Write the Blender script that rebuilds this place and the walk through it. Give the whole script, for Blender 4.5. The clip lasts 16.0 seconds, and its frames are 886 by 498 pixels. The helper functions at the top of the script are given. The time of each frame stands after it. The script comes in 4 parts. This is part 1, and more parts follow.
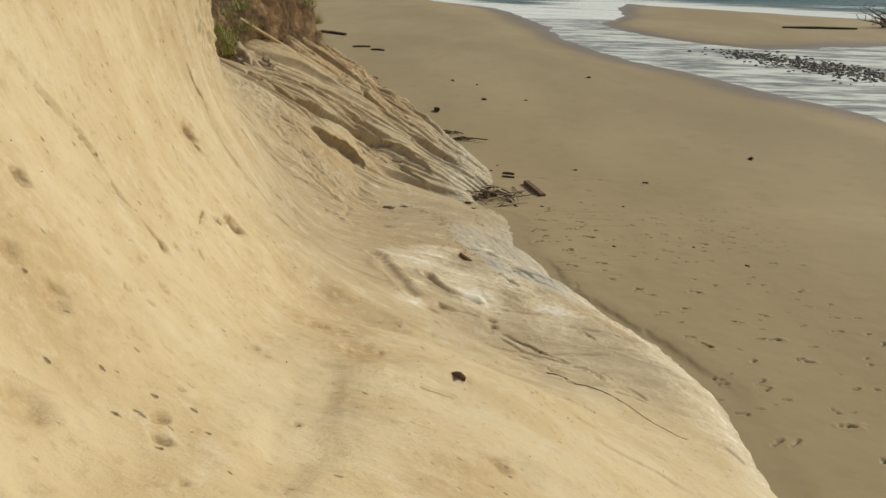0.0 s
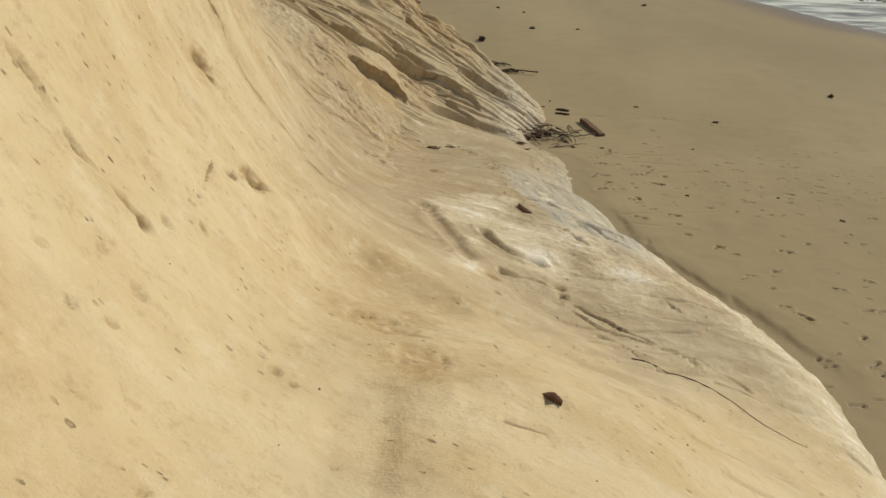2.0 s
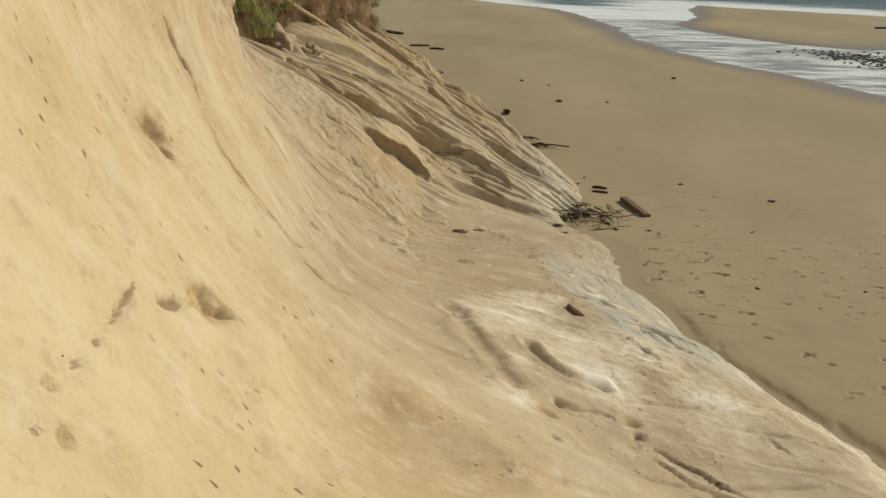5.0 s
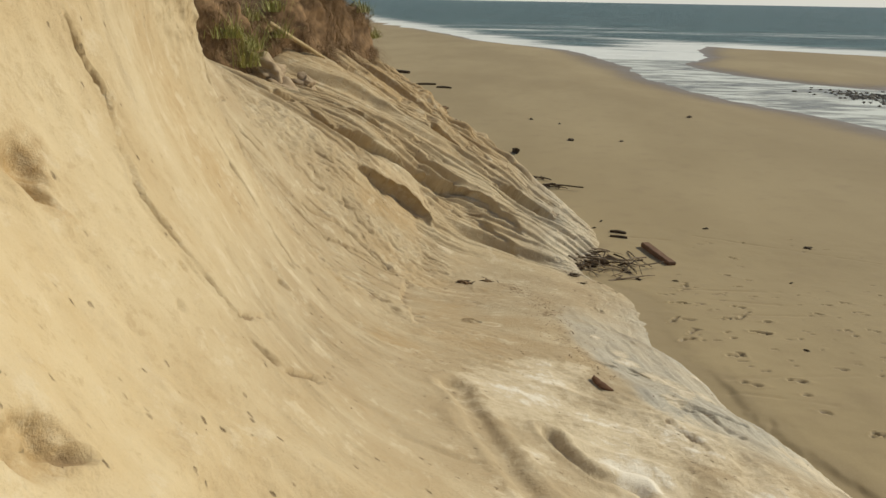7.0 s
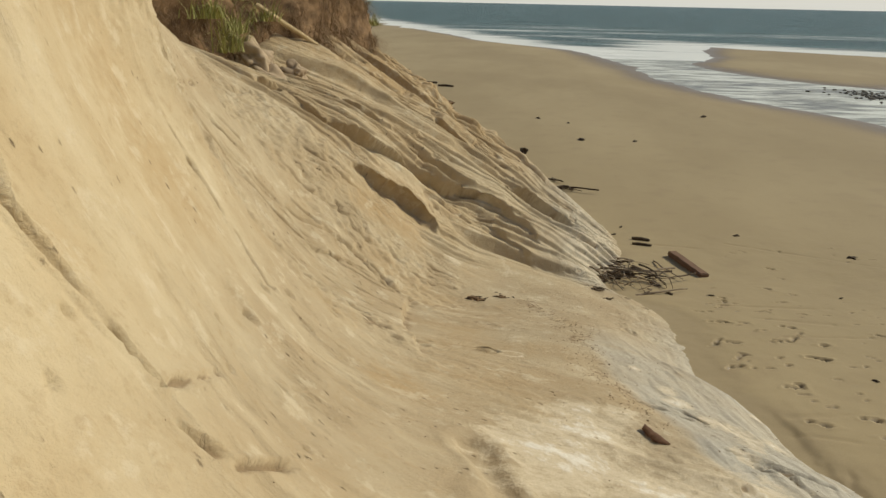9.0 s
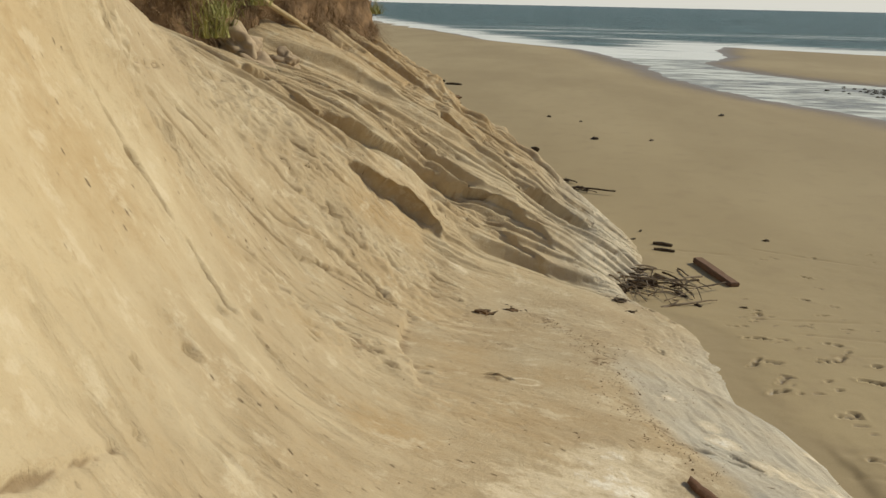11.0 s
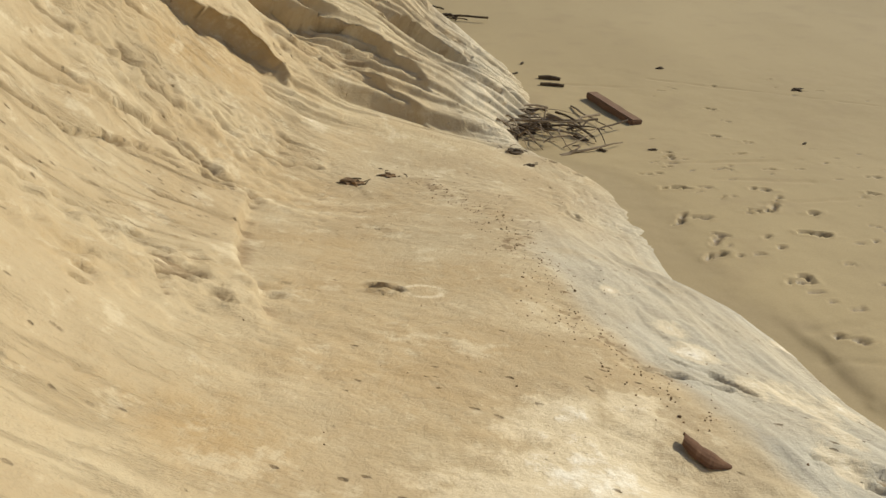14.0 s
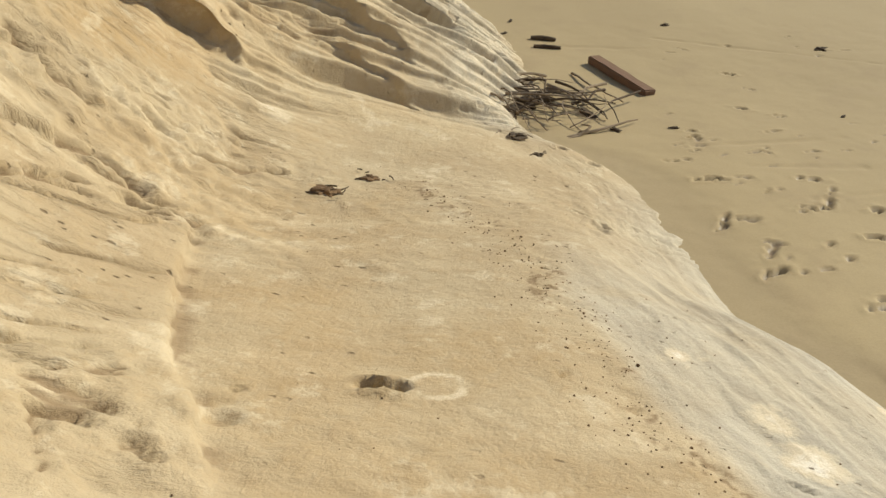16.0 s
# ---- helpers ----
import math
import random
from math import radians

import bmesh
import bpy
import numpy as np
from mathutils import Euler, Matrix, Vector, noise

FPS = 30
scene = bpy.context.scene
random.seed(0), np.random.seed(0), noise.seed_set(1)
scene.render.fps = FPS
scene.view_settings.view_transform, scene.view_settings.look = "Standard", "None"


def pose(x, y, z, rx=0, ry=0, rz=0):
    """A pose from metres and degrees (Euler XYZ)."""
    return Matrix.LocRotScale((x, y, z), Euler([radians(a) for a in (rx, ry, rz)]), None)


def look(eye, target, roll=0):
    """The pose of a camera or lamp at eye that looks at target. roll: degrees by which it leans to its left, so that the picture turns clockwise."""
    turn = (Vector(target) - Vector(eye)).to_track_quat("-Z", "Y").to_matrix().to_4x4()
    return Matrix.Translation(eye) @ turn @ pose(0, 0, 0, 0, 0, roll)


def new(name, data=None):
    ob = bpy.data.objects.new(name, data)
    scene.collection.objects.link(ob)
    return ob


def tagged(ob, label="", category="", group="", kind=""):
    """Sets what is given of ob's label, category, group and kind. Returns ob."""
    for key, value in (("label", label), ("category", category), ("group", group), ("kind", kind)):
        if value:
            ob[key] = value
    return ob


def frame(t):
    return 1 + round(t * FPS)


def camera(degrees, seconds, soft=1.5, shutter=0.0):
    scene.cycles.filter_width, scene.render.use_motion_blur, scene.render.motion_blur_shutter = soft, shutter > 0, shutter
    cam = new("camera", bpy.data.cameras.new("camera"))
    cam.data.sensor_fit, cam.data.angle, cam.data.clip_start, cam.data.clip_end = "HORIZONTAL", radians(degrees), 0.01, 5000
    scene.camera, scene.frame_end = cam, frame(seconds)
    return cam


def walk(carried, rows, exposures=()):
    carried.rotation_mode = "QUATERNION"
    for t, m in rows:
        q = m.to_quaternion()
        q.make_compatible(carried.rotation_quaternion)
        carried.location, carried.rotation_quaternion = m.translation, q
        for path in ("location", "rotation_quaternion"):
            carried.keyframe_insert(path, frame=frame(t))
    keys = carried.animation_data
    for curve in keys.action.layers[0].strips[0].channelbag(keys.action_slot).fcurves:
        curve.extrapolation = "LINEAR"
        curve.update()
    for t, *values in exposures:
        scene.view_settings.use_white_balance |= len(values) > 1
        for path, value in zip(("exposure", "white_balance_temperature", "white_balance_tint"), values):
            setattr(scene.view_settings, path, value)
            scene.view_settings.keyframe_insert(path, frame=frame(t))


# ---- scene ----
cam = camera(58.0, 16.0)
PATH = [
    (0, (0.622, -1.214, 4.914), (0.533, 0.656, 4.209), 1.3),
    (0.5, (0.584, -0.877, 4.827), (0.448, 0.943, 4.008), 1.2),
    (1, (0.558, -0.51, 4.76), (0.409, 1.297, 3.916), 1.3),
    (1.5, (0.408, -0.183, 4.668), (0.249, 1.619, 3.813), 1.2),
    (2, (0.277, 0.162, 4.585), (0.114, 1.961, 3.727), 1.3),
    (2.5, (0.15, 0.463, 4.544), (-0.016, 2.26, 3.682), 1.3),
    (3, (0.102, 0.751, 4.464), (-0.069, 2.544, 3.595), 1.4),
    (3.5, (0.036, 1.057, 4.403), (-0.153, 2.834, 3.506), 1.4),
    (4, (-0.043, 1.338, 4.322), (-0.234, 3.123, 3.44), 1.4),
    (4.5, (-0.044, 1.646, 4.204), (-0.241, 3.472, 3.414), 1.4),
    (4.7, (-0.041, 1.728, 4.191), (-0.246, 3.576, 3.454), 1.1),
    (6.8, (-0.134, 3.008, 3.918), (-0.375, 4.898, 3.311), 1.1),
    (7, (-0.134, 3.132, 3.884), (-0.373, 5.026, 3.287), 1.0),
    (7.5, (-0.115, 3.442, 3.782), (-0.351, 5.336, 3.187), 1.1),
    (8, (-0.179, 3.805, 3.677), (-0.414, 5.702, 3.086), 1.1),
    (8.5, (-0.265, 4.166, 3.603), (-0.498, 6.063, 3.011), 1.2),
    (9, (-0.396, 4.401, 3.584), (-0.633, 6.297, 2.992), 1.2),
    (9.2, (-0.397, 4.471, 3.583), (-0.631, 6.368, 2.994), 1.2),
    (11.3, (-0.522, 5.507, 3.301), (-0.781, 7.401, 2.712), 1.2),
    (11.5, (-0.596, 5.622, 3.265), (-0.83, 7.52, 2.68), 1.4),
    (12, (-0.641, 5.878, 3.191), (-0.849, 7.785, 2.626), 1.3),
    (12.5, (-0.65, 6.183, 3.145), (-0.824, 8.089, 2.567), 1.2),
    (12.7, (-0.661, 6.279, 3.161), (-0.777, 8.154, 2.476), 0.6),
    (13, (-0.621, 6.496, 3.026), (-0.68, 8.34, 2.255), 1.0),
    (13.5, (-0.61, 6.776, 2.936), (-0.645, 8.612, 2.143), 1.1),
    (14, (-0.672, 7.062, 2.902), (-0.571, 8.819, 1.952), 1.6),
    (14.5, (-0.673, 7.366, 2.802), (-0.538, 9.087, 1.792), 1.9),
    (15, (-0.733, 7.705, 2.771), (-0.571, 9.409, 1.735), 1.9),
    (15.5, (-0.751, 8.058, 2.724), (-0.587, 9.757, 1.681), 1.9),
    (16, (-0.791, 8.34, 2.736), (-0.611, 10.025, 1.674), 1.8),
]
walk(cam, [(t, look(eye, target, roll)) for t, eye, target, roll in PATH], [(0, -0.46), (2.0, -0.44), (4.5, -0.43), (9, -0.41), (12.5, -0.33), (13.0, -0.14), (14.0, -0.08), (16, 0.09)])

# ---- light ----
SUN_EL, SUN_AZ = 35.0, 64.0          # degrees above the horizon; degrees from the walk's heading towards the right
world = bpy.data.worlds.new("sky")
scene.world = world
world.use_nodes = True
wn = world.node_tree.nodes
sky = wn.new("ShaderNodeTexSky")
sky.sky_type = "NISHITA"
sky.sun_disc = False
sky.sun_elevation = radians(SUN_EL)
sky.sun_rotation = radians(SUN_AZ)
sky.air_density, sky.dust_density, sky.ozone_density = 1.0, 1.0, 1.0
wn["Background"].inputs["Strength"].default_value = 0.11
wl = world.node_tree.links
# sea haze: the sky whitens towards the horizon all round
where, split, low, haze = wn.new("ShaderNodeTexCoord"), wn.new("ShaderNodeSeparateXYZ"), wn.new("ShaderNodeMapRange"), wn.new("ShaderNodeMix")
wl.new(where.outputs["Generated"], split.inputs[0])
wl.new(split.outputs["Z"], low.inputs["Value"])
low.interpolation_type = "SMOOTHERSTEP"
for slot, value in (("From Min", 0.34), ("From Max", -0.10), ("To Min", 0.05), ("To Max", 1.0)):
    low.inputs[slot].default_value = value
haze.data_type = "RGBA"
haze.inputs[7].default_value = (8.6, 8.5, 7.7, 1)
wl.new(low.outputs["Result"], haze.inputs[0])
wl.new(sky.outputs[0], haze.inputs[6])
wl.new(haze.outputs[2], wn["Background"].inputs["Color"])
sun = new("sun", bpy.data.lights.new("sun", "SUN"))
sun.data.energy, sun.data.angle, sun.data.color = 4.6, radians(0.6), (1.0, 0.93, 0.735)
ca, sa, ce, se = math.cos(radians(SUN_AZ)), math.sin(radians(SUN_AZ)), math.cos(radians(SUN_EL)), math.sin(radians(SUN_EL))
sun.matrix_world = look((60 * sa * ce, 60 * ca * ce, 60 * se), (0, 0, 0))


# ---- small tools ----
def smooth(a, b, x):
    t = np.clip((np.asarray(x, float) - a) / (b - a), 0, 1)
    return t * t * (3 - 2 * t)


def curve(y, keys):
    """A smooth line through (y, value) keys that does not overshoot."""
    k = np.array(keys, float)
    xs, vs = k[:, 0], k[:, 1]
    h, d = np.diff(xs), np.diff(vs) / np.diff(xs)
    m = np.zeros_like(vs)
    m[0], m[-1] = d[0], d[-1]
    w1, w2 = 2 * h[1:] + h[:-1], h[1:] + 2 * h[:-1]
    ok = d[:-1] * d[1:] > 0
    m[1:-1][ok] = ((w1 + w2)[ok]) / (w1[ok] / d[:-1][ok] + w2[ok] / d[1:][ok])
    y = np.clip(np.asarray(y, float), xs[0], xs[-1])
    i = np.clip(np.searchsorted(xs, y, side="right") - 1, 0, len(h) - 1)
    t = (y - xs[i]) / h[i]
    return ((1 + 2 * t) * (1 - t) ** 2 * vs[i] + t * (1 - t) ** 2 * h[i] * m[i] + t * t * (3 - 2 * t) * vs[i + 1] + t * t * (t - 1) * h[i] * m[i + 1])


LATTICE = np.random.RandomState(7).rand(256, 256)


def vnoise(u, v):
    """Value noise from 0 to 1 over a plane."""
    u, v = np.asarray(u, float), np.asarray(v, float)
    i, j = np.floor(u).astype(int), np.floor(v).astype(int)
    f, g = u - i, v - j
    f, g = f * f * f * (f * (f * 6 - 15) + 10), g * g * g * (g * (g * 6 - 15) + 10)
    a, b, c, d = LATTICE[i % 256, j % 256], LATTICE[(i + 1) % 256, j % 256], LATTICE[i % 256, (j + 1) % 256], LATTICE[(i + 1) % 256, (j + 1) % 256]
    return (a * (1 - f) + b * f) * (1 - g) + (c * (1 - f) + d * f) * g


def fbm(u, v, octaves=4):
    out, amp, tot = 0.0, 1.0, 0.0
    for o in range(octaves):
        out = out + amp * (vnoise(u * 2 ** o + 17.3 * o, v * 2 ** o + 5.1 * o) - 0.5)
        tot += amp
        amp *= 0.5
    return out / tot * 2


def grid_mesh(name, X, Y, Z, material, layers=()):
    """One sheet from a grid of places, smooth, with float layers on its points."""
    r, c = X.shape
    verts = np.stack([X, Y, Z], -1).reshape(-1, 3)
    idx = np.arange(r * c).reshape(r, c)
    quads = np.stack([idx[:-1, :-1], idx[:-1, 1:], idx[1:, 1:], idx[1:, :-1]], -1).reshape(-1, 4)
    if X[0, 0] > X[0, -1]:
        quads = quads[:, ::-1]
    me = bpy.data.meshes.new(name)
    me.vertices.add(len(verts))
    me.vertices.foreach_set("co", verts.ravel())
    me.loops.add(quads.size)
    me.loops.foreach_set("vertex_index", quads.ravel().astype(np.int32))
    me.polygons.add(len(quads))
    me.polygons.foreach_set("loop_start", (np.arange(len(quads)) * 4).astype(np.int32))
    me.polygons.foreach_set("loop_total", np.full(len(quads), 4, np.int32))
    me.update(calc_edges=True)
    me.polygons.foreach_set("use_smooth", np.ones(len(quads), bool))
    for key, values in layers:
        me.attributes.new(key, "FLOAT", "POINT").data.foreach_set("value", np.asarray(values, np.float32).ravel())
    me.materials.append(material)
    return new(name, me)


def part(name, bm, material, parent=None, label=""):
    me = bpy.data.meshes.new(name)
    bm.normal_update()
    bm.to_mesh(me)
    bm.free()
    me.materials.append(material)
    ob = new(name, me)
    if parent is not None:
        ob.parent = parent
    return tagged(ob, label)


# ---- materials ----
class Mat:
    """A node material with short ways to add nodes."""

    def __init__(self, name, roughness=0.9):
        self.m = bpy.data.materials.new(name)
        self.m.use_nodes = True
        self.t = self.m.node_tree
        self.b = self.t.nodes["Principled BSDF"]
        self.b.inputs["Roughness"].default_value = roughness
        self.b.inputs["Specular IOR Level"].default_value = 0.25

    def node(self, kind, **values):
        n = self.t.nodes.new(kind)
        for k, v in values.items():
            n.inputs[k.replace("_", " ")].default_value = v
        return n

    def link(self, a, b):
        self.t.links.new(a, b)

    def attr(self, key):
        n = self.t.nodes.new("ShaderNodeAttribute")
        n.attribute_name = key
        return n.outputs["Fac"]

    def coords(self, scale=(1, 1, 1)):
        tc = self.t.nodes.new("ShaderNodeTexCoord")
        mp = self.t.nodes.new("ShaderNodeMapping")
        mp.inputs["Scale"].default_value = scale
        self.link(tc.outputs["Object"], mp.inputs["Vector"])
        return mp.outputs["Vector"]

    def vector(self, x, y, sx, sy):
        """A vector from two float layers, scaled."""
        c = self.t.nodes.new("ShaderNodeCombineXYZ")
        for value, s, slot in ((x, sx, "X"), (y, sy, "Y")):
            self.link(self.math("MULTIPLY", value, s), c.inputs[slot])
        return c.outputs[0]

    def math(self, op, a, b=0.0):
        n = self.t.nodes.new("ShaderNodeMath")
        n.operation = op
        for value, slot in ((a, 0), (b, 1)):
            if isinstance(value, (int, float)):
                n.inputs[slot].default_value = value
            else:
                self.link(value, n.inputs[slot])
        return n.outputs[0]

    def noise(self, vec, scale, detail=4.0, rough=0.55):
        n = self.node("ShaderNodeTexNoise", Scale=scale, Detail=detail, Roughness=rough)
        self.link(vec, n.inputs["Vector"])
        return n.outputs["Fac"]

    def band(self, value, a, b):
        n = self.node("ShaderNodeMapRange")
        n.interpolation_type = "SMOOTHSTEP"
        self.link(value, n.inputs["Value"])
        n.inputs["From Min"].default_value, n.inputs["From Max"].default_value = a, b
        return n.outputs["Result"]

    def mix(self, fac, a, b):
        n = self.t.nodes.new("ShaderNodeMix")
        n.data_type = "RGBA"
        for value, slot in ((fac, 0), (a, 6), (b, 7)):
            if isinstance(value, (int, float)):
                n.inputs[slot].default_value = value
            elif isinstance(value, tuple):
                n.inputs[slot].default_value = (*value, 1)
            else:
                self.link(value, n.inputs[slot])
        return n.outputs[2]

    def colour(self, c):
        if isinstance(c, tuple):
            self.b.inputs["Base Color"].default_value = (*c, 1)
        else:
            self.link(c, self.b.inputs["Base Color"])

    def bump(self, height, strength, distance, after=None):
        n = self.node("ShaderNodeBump", Strength=strength, Distance=distance)
        self.link(height, n.inputs["Height"])
        if after is not None:
            self.link(after, n.inputs["Normal"])
        self.link(n.outputs[0], self.b.inputs["Normal"])
        return n.outputs[0]


def bluff_material():
    m = Mat("bluff_sandstone", 0.92)
    u, v = m.attr("down"), m.attr("along")
    pos = m.coords()
    streak = m.noise(m.vector(u, v, 0.7, 2.6), 1.0, 5, 0.6)
    fine = m.noise(m.vector(u, v, 6.0, 12.0), 1.0, 5, 0.7)
    patch = m.noise(pos, 1.3, 6, 0.6)
    grain = m.noise(pos, 110, 3, 0.75)
    speck = m.noise(pos, 11, 6, 0.72)
    dry = m.mix(m.band(patch, 0.34, 0.66), (0.56, 0.455, 0.285), (0.50, 0.385, 0.22))
    tan = m.mix(m.band(patch, 0.34, 0.66), (0.41, 0.33, 0.21), (0.37, 0.285, 0.172))
    c = m.mix(m.attr("tan"), dry, tan)
    c = m.mix(m.math("MULTIPLY", m.band(streak, 0.45, 0.72), 0.3), c, (0.60, 0.51, 0.35))
    c = m.mix(m.math("MULTIPLY", m.band(speck, 0.52, 0.68), 0.45), c, (0.36, 0.262, 0.14))
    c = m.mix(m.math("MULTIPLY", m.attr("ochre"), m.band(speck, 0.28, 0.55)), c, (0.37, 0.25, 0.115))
    hatch = m.noise(m.vector(u, v, 1.7, 8.0), 1.0, 7, 0.68)
    worn = m.math("MULTIPLY", m.attr("wear"), m.math("MULTIPLY", m.band(hatch, 0.50, 0.66), m.band(m.noise(pos, 0.75, 3, 0.5), 0.40, 0.60)))
    c = m.mix(m.math("MULTIPLY", worn, 0.5), c, (0.36, 0.27, 0.155))
    pale = m.math("MULTIPLY", m.band(m.noise(pos, 4.5, 7, 0.7), 0.54, 0.66), 0.4)
    c = m.mix(pale, c, (0.60, 0.52, 0.375))
    bed = m.noise(m.vector(u, v, 9.0, 1.3), 1.0, 6, 0.65)
    rocky = m.mix(m.band(bed, 0.36, 0.62), (0.33, 0.305, 0.25), (0.46, 0.425, 0.345))
    c = m.mix(m.math("MULTIPLY", m.attr("rock"), m.band(m.math("ADD", streak, m.math("MULTIPLY", patch, 0.6)), 0.42, 0.75)), c, rocky)
    crust = m.math("ADD", m.attr("salt"), m.math("ADD", m.math("MULTIPLY", m.math("SUBTRACT", speck, 0.5), 1.3), m.math("MULTIPLY", m.math("SUBTRACT", streak, 0.5), 1.2)))
    c = m.mix(m.math("MULTIPLY", m.band(crust, 0.15, 0.55), 0.75), c, (0.60, 0.51, 0.36))
    c = m.mix(m.math("MULTIPLY", m.band(crust, 0.55, 0.85), 0.75), c, (0.73, 0.69, 0.60))
    # dark brown for shade painted into recesses, and for ledge damp and seam crumbs
    c = m.mix(m.math("MULTIPLY", m.attr("damp_shade"), m.band(m.math("ADD", speck, m.attr("damp_shade")), 0.7, 1.2)), c, (0.21, 0.145, 0.08))
    dots = m.node("ShaderNodeTexVoronoi", Scale=11.0, Randomness=1.0)
    m.link(m.vector(u, v, 0.75, 1.3), dots.inputs["Vector"])
    dot = m.math("MULTIPLY", m.band(m.math("ADD", dots.outputs["Distance"], m.math("MULTIPLY", m.math("SUBTRACT", speck, 0.5), 0.5)), 0.15, 0.05), m.band(patch, 0.45, 0.58))
    c = m.mix(m.math("MULTIPLY", dot, 0.75), c, (0.16, 0.105, 0.055))
    c = m.mix(m.math("MULTIPLY", m.band(grain, 0.5, 0.75), 0.18), c, (0.32, 0.235, 0.13))
    m.colour(c)
    b = m.bump(m.math("SUBTRACT", m.math("ADD", m.math("MULTIPLY", fine, 0.3), m.math("SUBTRACT", speck, dot)), m.math("MULTIPLY", worn, 0.7)), 0.75, 0.024)
    m.bump(grain, 0.3, 0.004, b)
    return m.m


def sand_material():
    m = Mat("beach_sand", 0.85)
    pos = m.coords()
    big = m.noise(m.coords((0.12, 0.05, 1)), 1.0, 5, 0.6)
    mid = m.noise(pos, 1.7, 5, 0.6)
    grain = m.noise(pos, 70, 3, 0.7)
    c = m.mix(m.band(big, 0.35, 0.66), (0.308, 0.238, 0.128), (0.383, 0.302, 0.168))
    c = m.mix(m.math("MULTIPLY", m.band(mid, 0.5, 0.72), 0.25), c, (0.24, 0.175, 0.105))
    c = m.mix(m.math("MULTIPLY", m.band(grain, 0.3, 0.7), 0.18), c, (0.2, 0.145, 0.085))
    # darker where sand is wet, and inside footprints as painted shade
    c = m.mix(m.math("MULTIPLY", m.attr("wet_shade"), 0.75), c, (0.14, 0.10, 0.066))
    m.colour(c)
    m.link(m.math("SUBTRACT", 0.85, m.math("MULTIPLY", m.attr("wet_shade"), 0.45)), m.b.inputs["Roughness"])
    b = m.bump(mid, 0.25, 0.03)
    m.bump(grain, 0.3, 0.004, b)
    return m.m


def water_material(name, gloss, foam_low, foam_high, colour, wave_size, height, foam_stretch, white=(0.76, 0.77, 0.72)):
    m = Mat(name, 0.3)
    m.b.inputs["Specular IOR Level"].default_value = gloss
    m.b.inputs["IOR"].default_value = 1.33
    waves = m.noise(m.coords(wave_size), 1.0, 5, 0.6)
    froth = m.noise(m.coords(foam_stretch), 1.0, 6, 0.68)
    foam = m.band(m.math("ADD", froth, m.math("MULTIPLY", m.attr("surf"), 0.5)), foam_low, foam_high)
    # light and shade of the waves painted in: troughs dark, crests pale
    wave_shade = m.mix(m.band(waves, 0.36, 0.64), tuple(0.55 * a for a in colour), tuple(1.45 * a for a in colour))
    shoal = m.mix(m.math("MULTIPLY", m.attr("surf"), 0.5), wave_shade, (0.22, 0.25, 0.235))
    m.colour(m.mix(foam, shoal, white))
    m.link(m.math("ADD", 0.34, m.math("MULTIPLY", foam, 0.5)), m.b.inputs["Roughness"])
    m.bump(waves, 0.9, height)
    return m.m


def plain_material(name, c0, c1, scale=(8, 8, 8), roughness=0.85, relief=0.01):
    m = Mat(name, roughness)
    n = m.noise(m.coords(scale), 1.0, 5, 0.65)
    info = m.t.nodes.new("ShaderNodeNewGeometry")
    c = m.mix(m.band(n, 0.3, 0.7), c0, c1)
    dark = tuple(0.6 * a for a in c0)
    c = m.mix(m.math("MULTIPLY", info.outputs["Random Per Island"], 0.45), c, dark)
    m.colour(c)
    m.bump(n, 0.5, relief)
    return m.m


BLUFF = bluff_material()
SAND = sand_material()
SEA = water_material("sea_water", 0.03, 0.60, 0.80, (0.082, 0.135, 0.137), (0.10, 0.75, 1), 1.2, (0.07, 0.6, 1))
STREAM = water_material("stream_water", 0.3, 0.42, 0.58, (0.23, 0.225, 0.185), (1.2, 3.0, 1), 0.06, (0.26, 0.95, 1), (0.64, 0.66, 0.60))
DRIFTWOOD = plain_material("grey_driftwood", (0.19, 0.14, 0.09), (0.32, 0.25, 0.17), (14, 14, 3))
DARKWOOD = plain_material("dark_wet_wood", (0.06, 0.04, 0.025), (0.12, 0.085, 0.05), (14, 14, 4))
REDWOOD = plain_material("red_brown_timber", (0.16, 0.092, 0.055), (0.22, 0.13, 0.08), (30, 3, 30))
PALEWOOD = plain_material("pale_stick", (0.50, 0.38, 0.20), (0.62, 0.49, 0.29), (12, 12, 3))
STONE = plain_material("wet_stones", (0.07, 0.06, 0.045), (0.2, 0.17, 0.12), (6, 6, 6), 0.6)
BARK = plain_material("curled_bark", (0.10, 0.048, 0.026), (0.18, 0.095, 0.052), (20, 20, 20))
SOIL = plain_material("root_soil", (0.10, 0.062, 0.034), (0.30, 0.19, 0.10), (5, 5, 5), 0.95, 0.05)
KNOB = plain_material("knob_stone", (0.30, 0.225, 0.145), (0.42, 0.325, 0.215), (5, 5, 5), 0.9, 0.02)
DRYGRASS = plain_material("dry_roots", (0.20, 0.125, 0.065), (0.36, 0.25, 0.14), (3, 3, 3), 0.9)
GRASS = plain_material("green_grass", (0.27, 0.28, 0.08), (0.48, 0.45, 0.17), (3, 3, 3), 0.7)

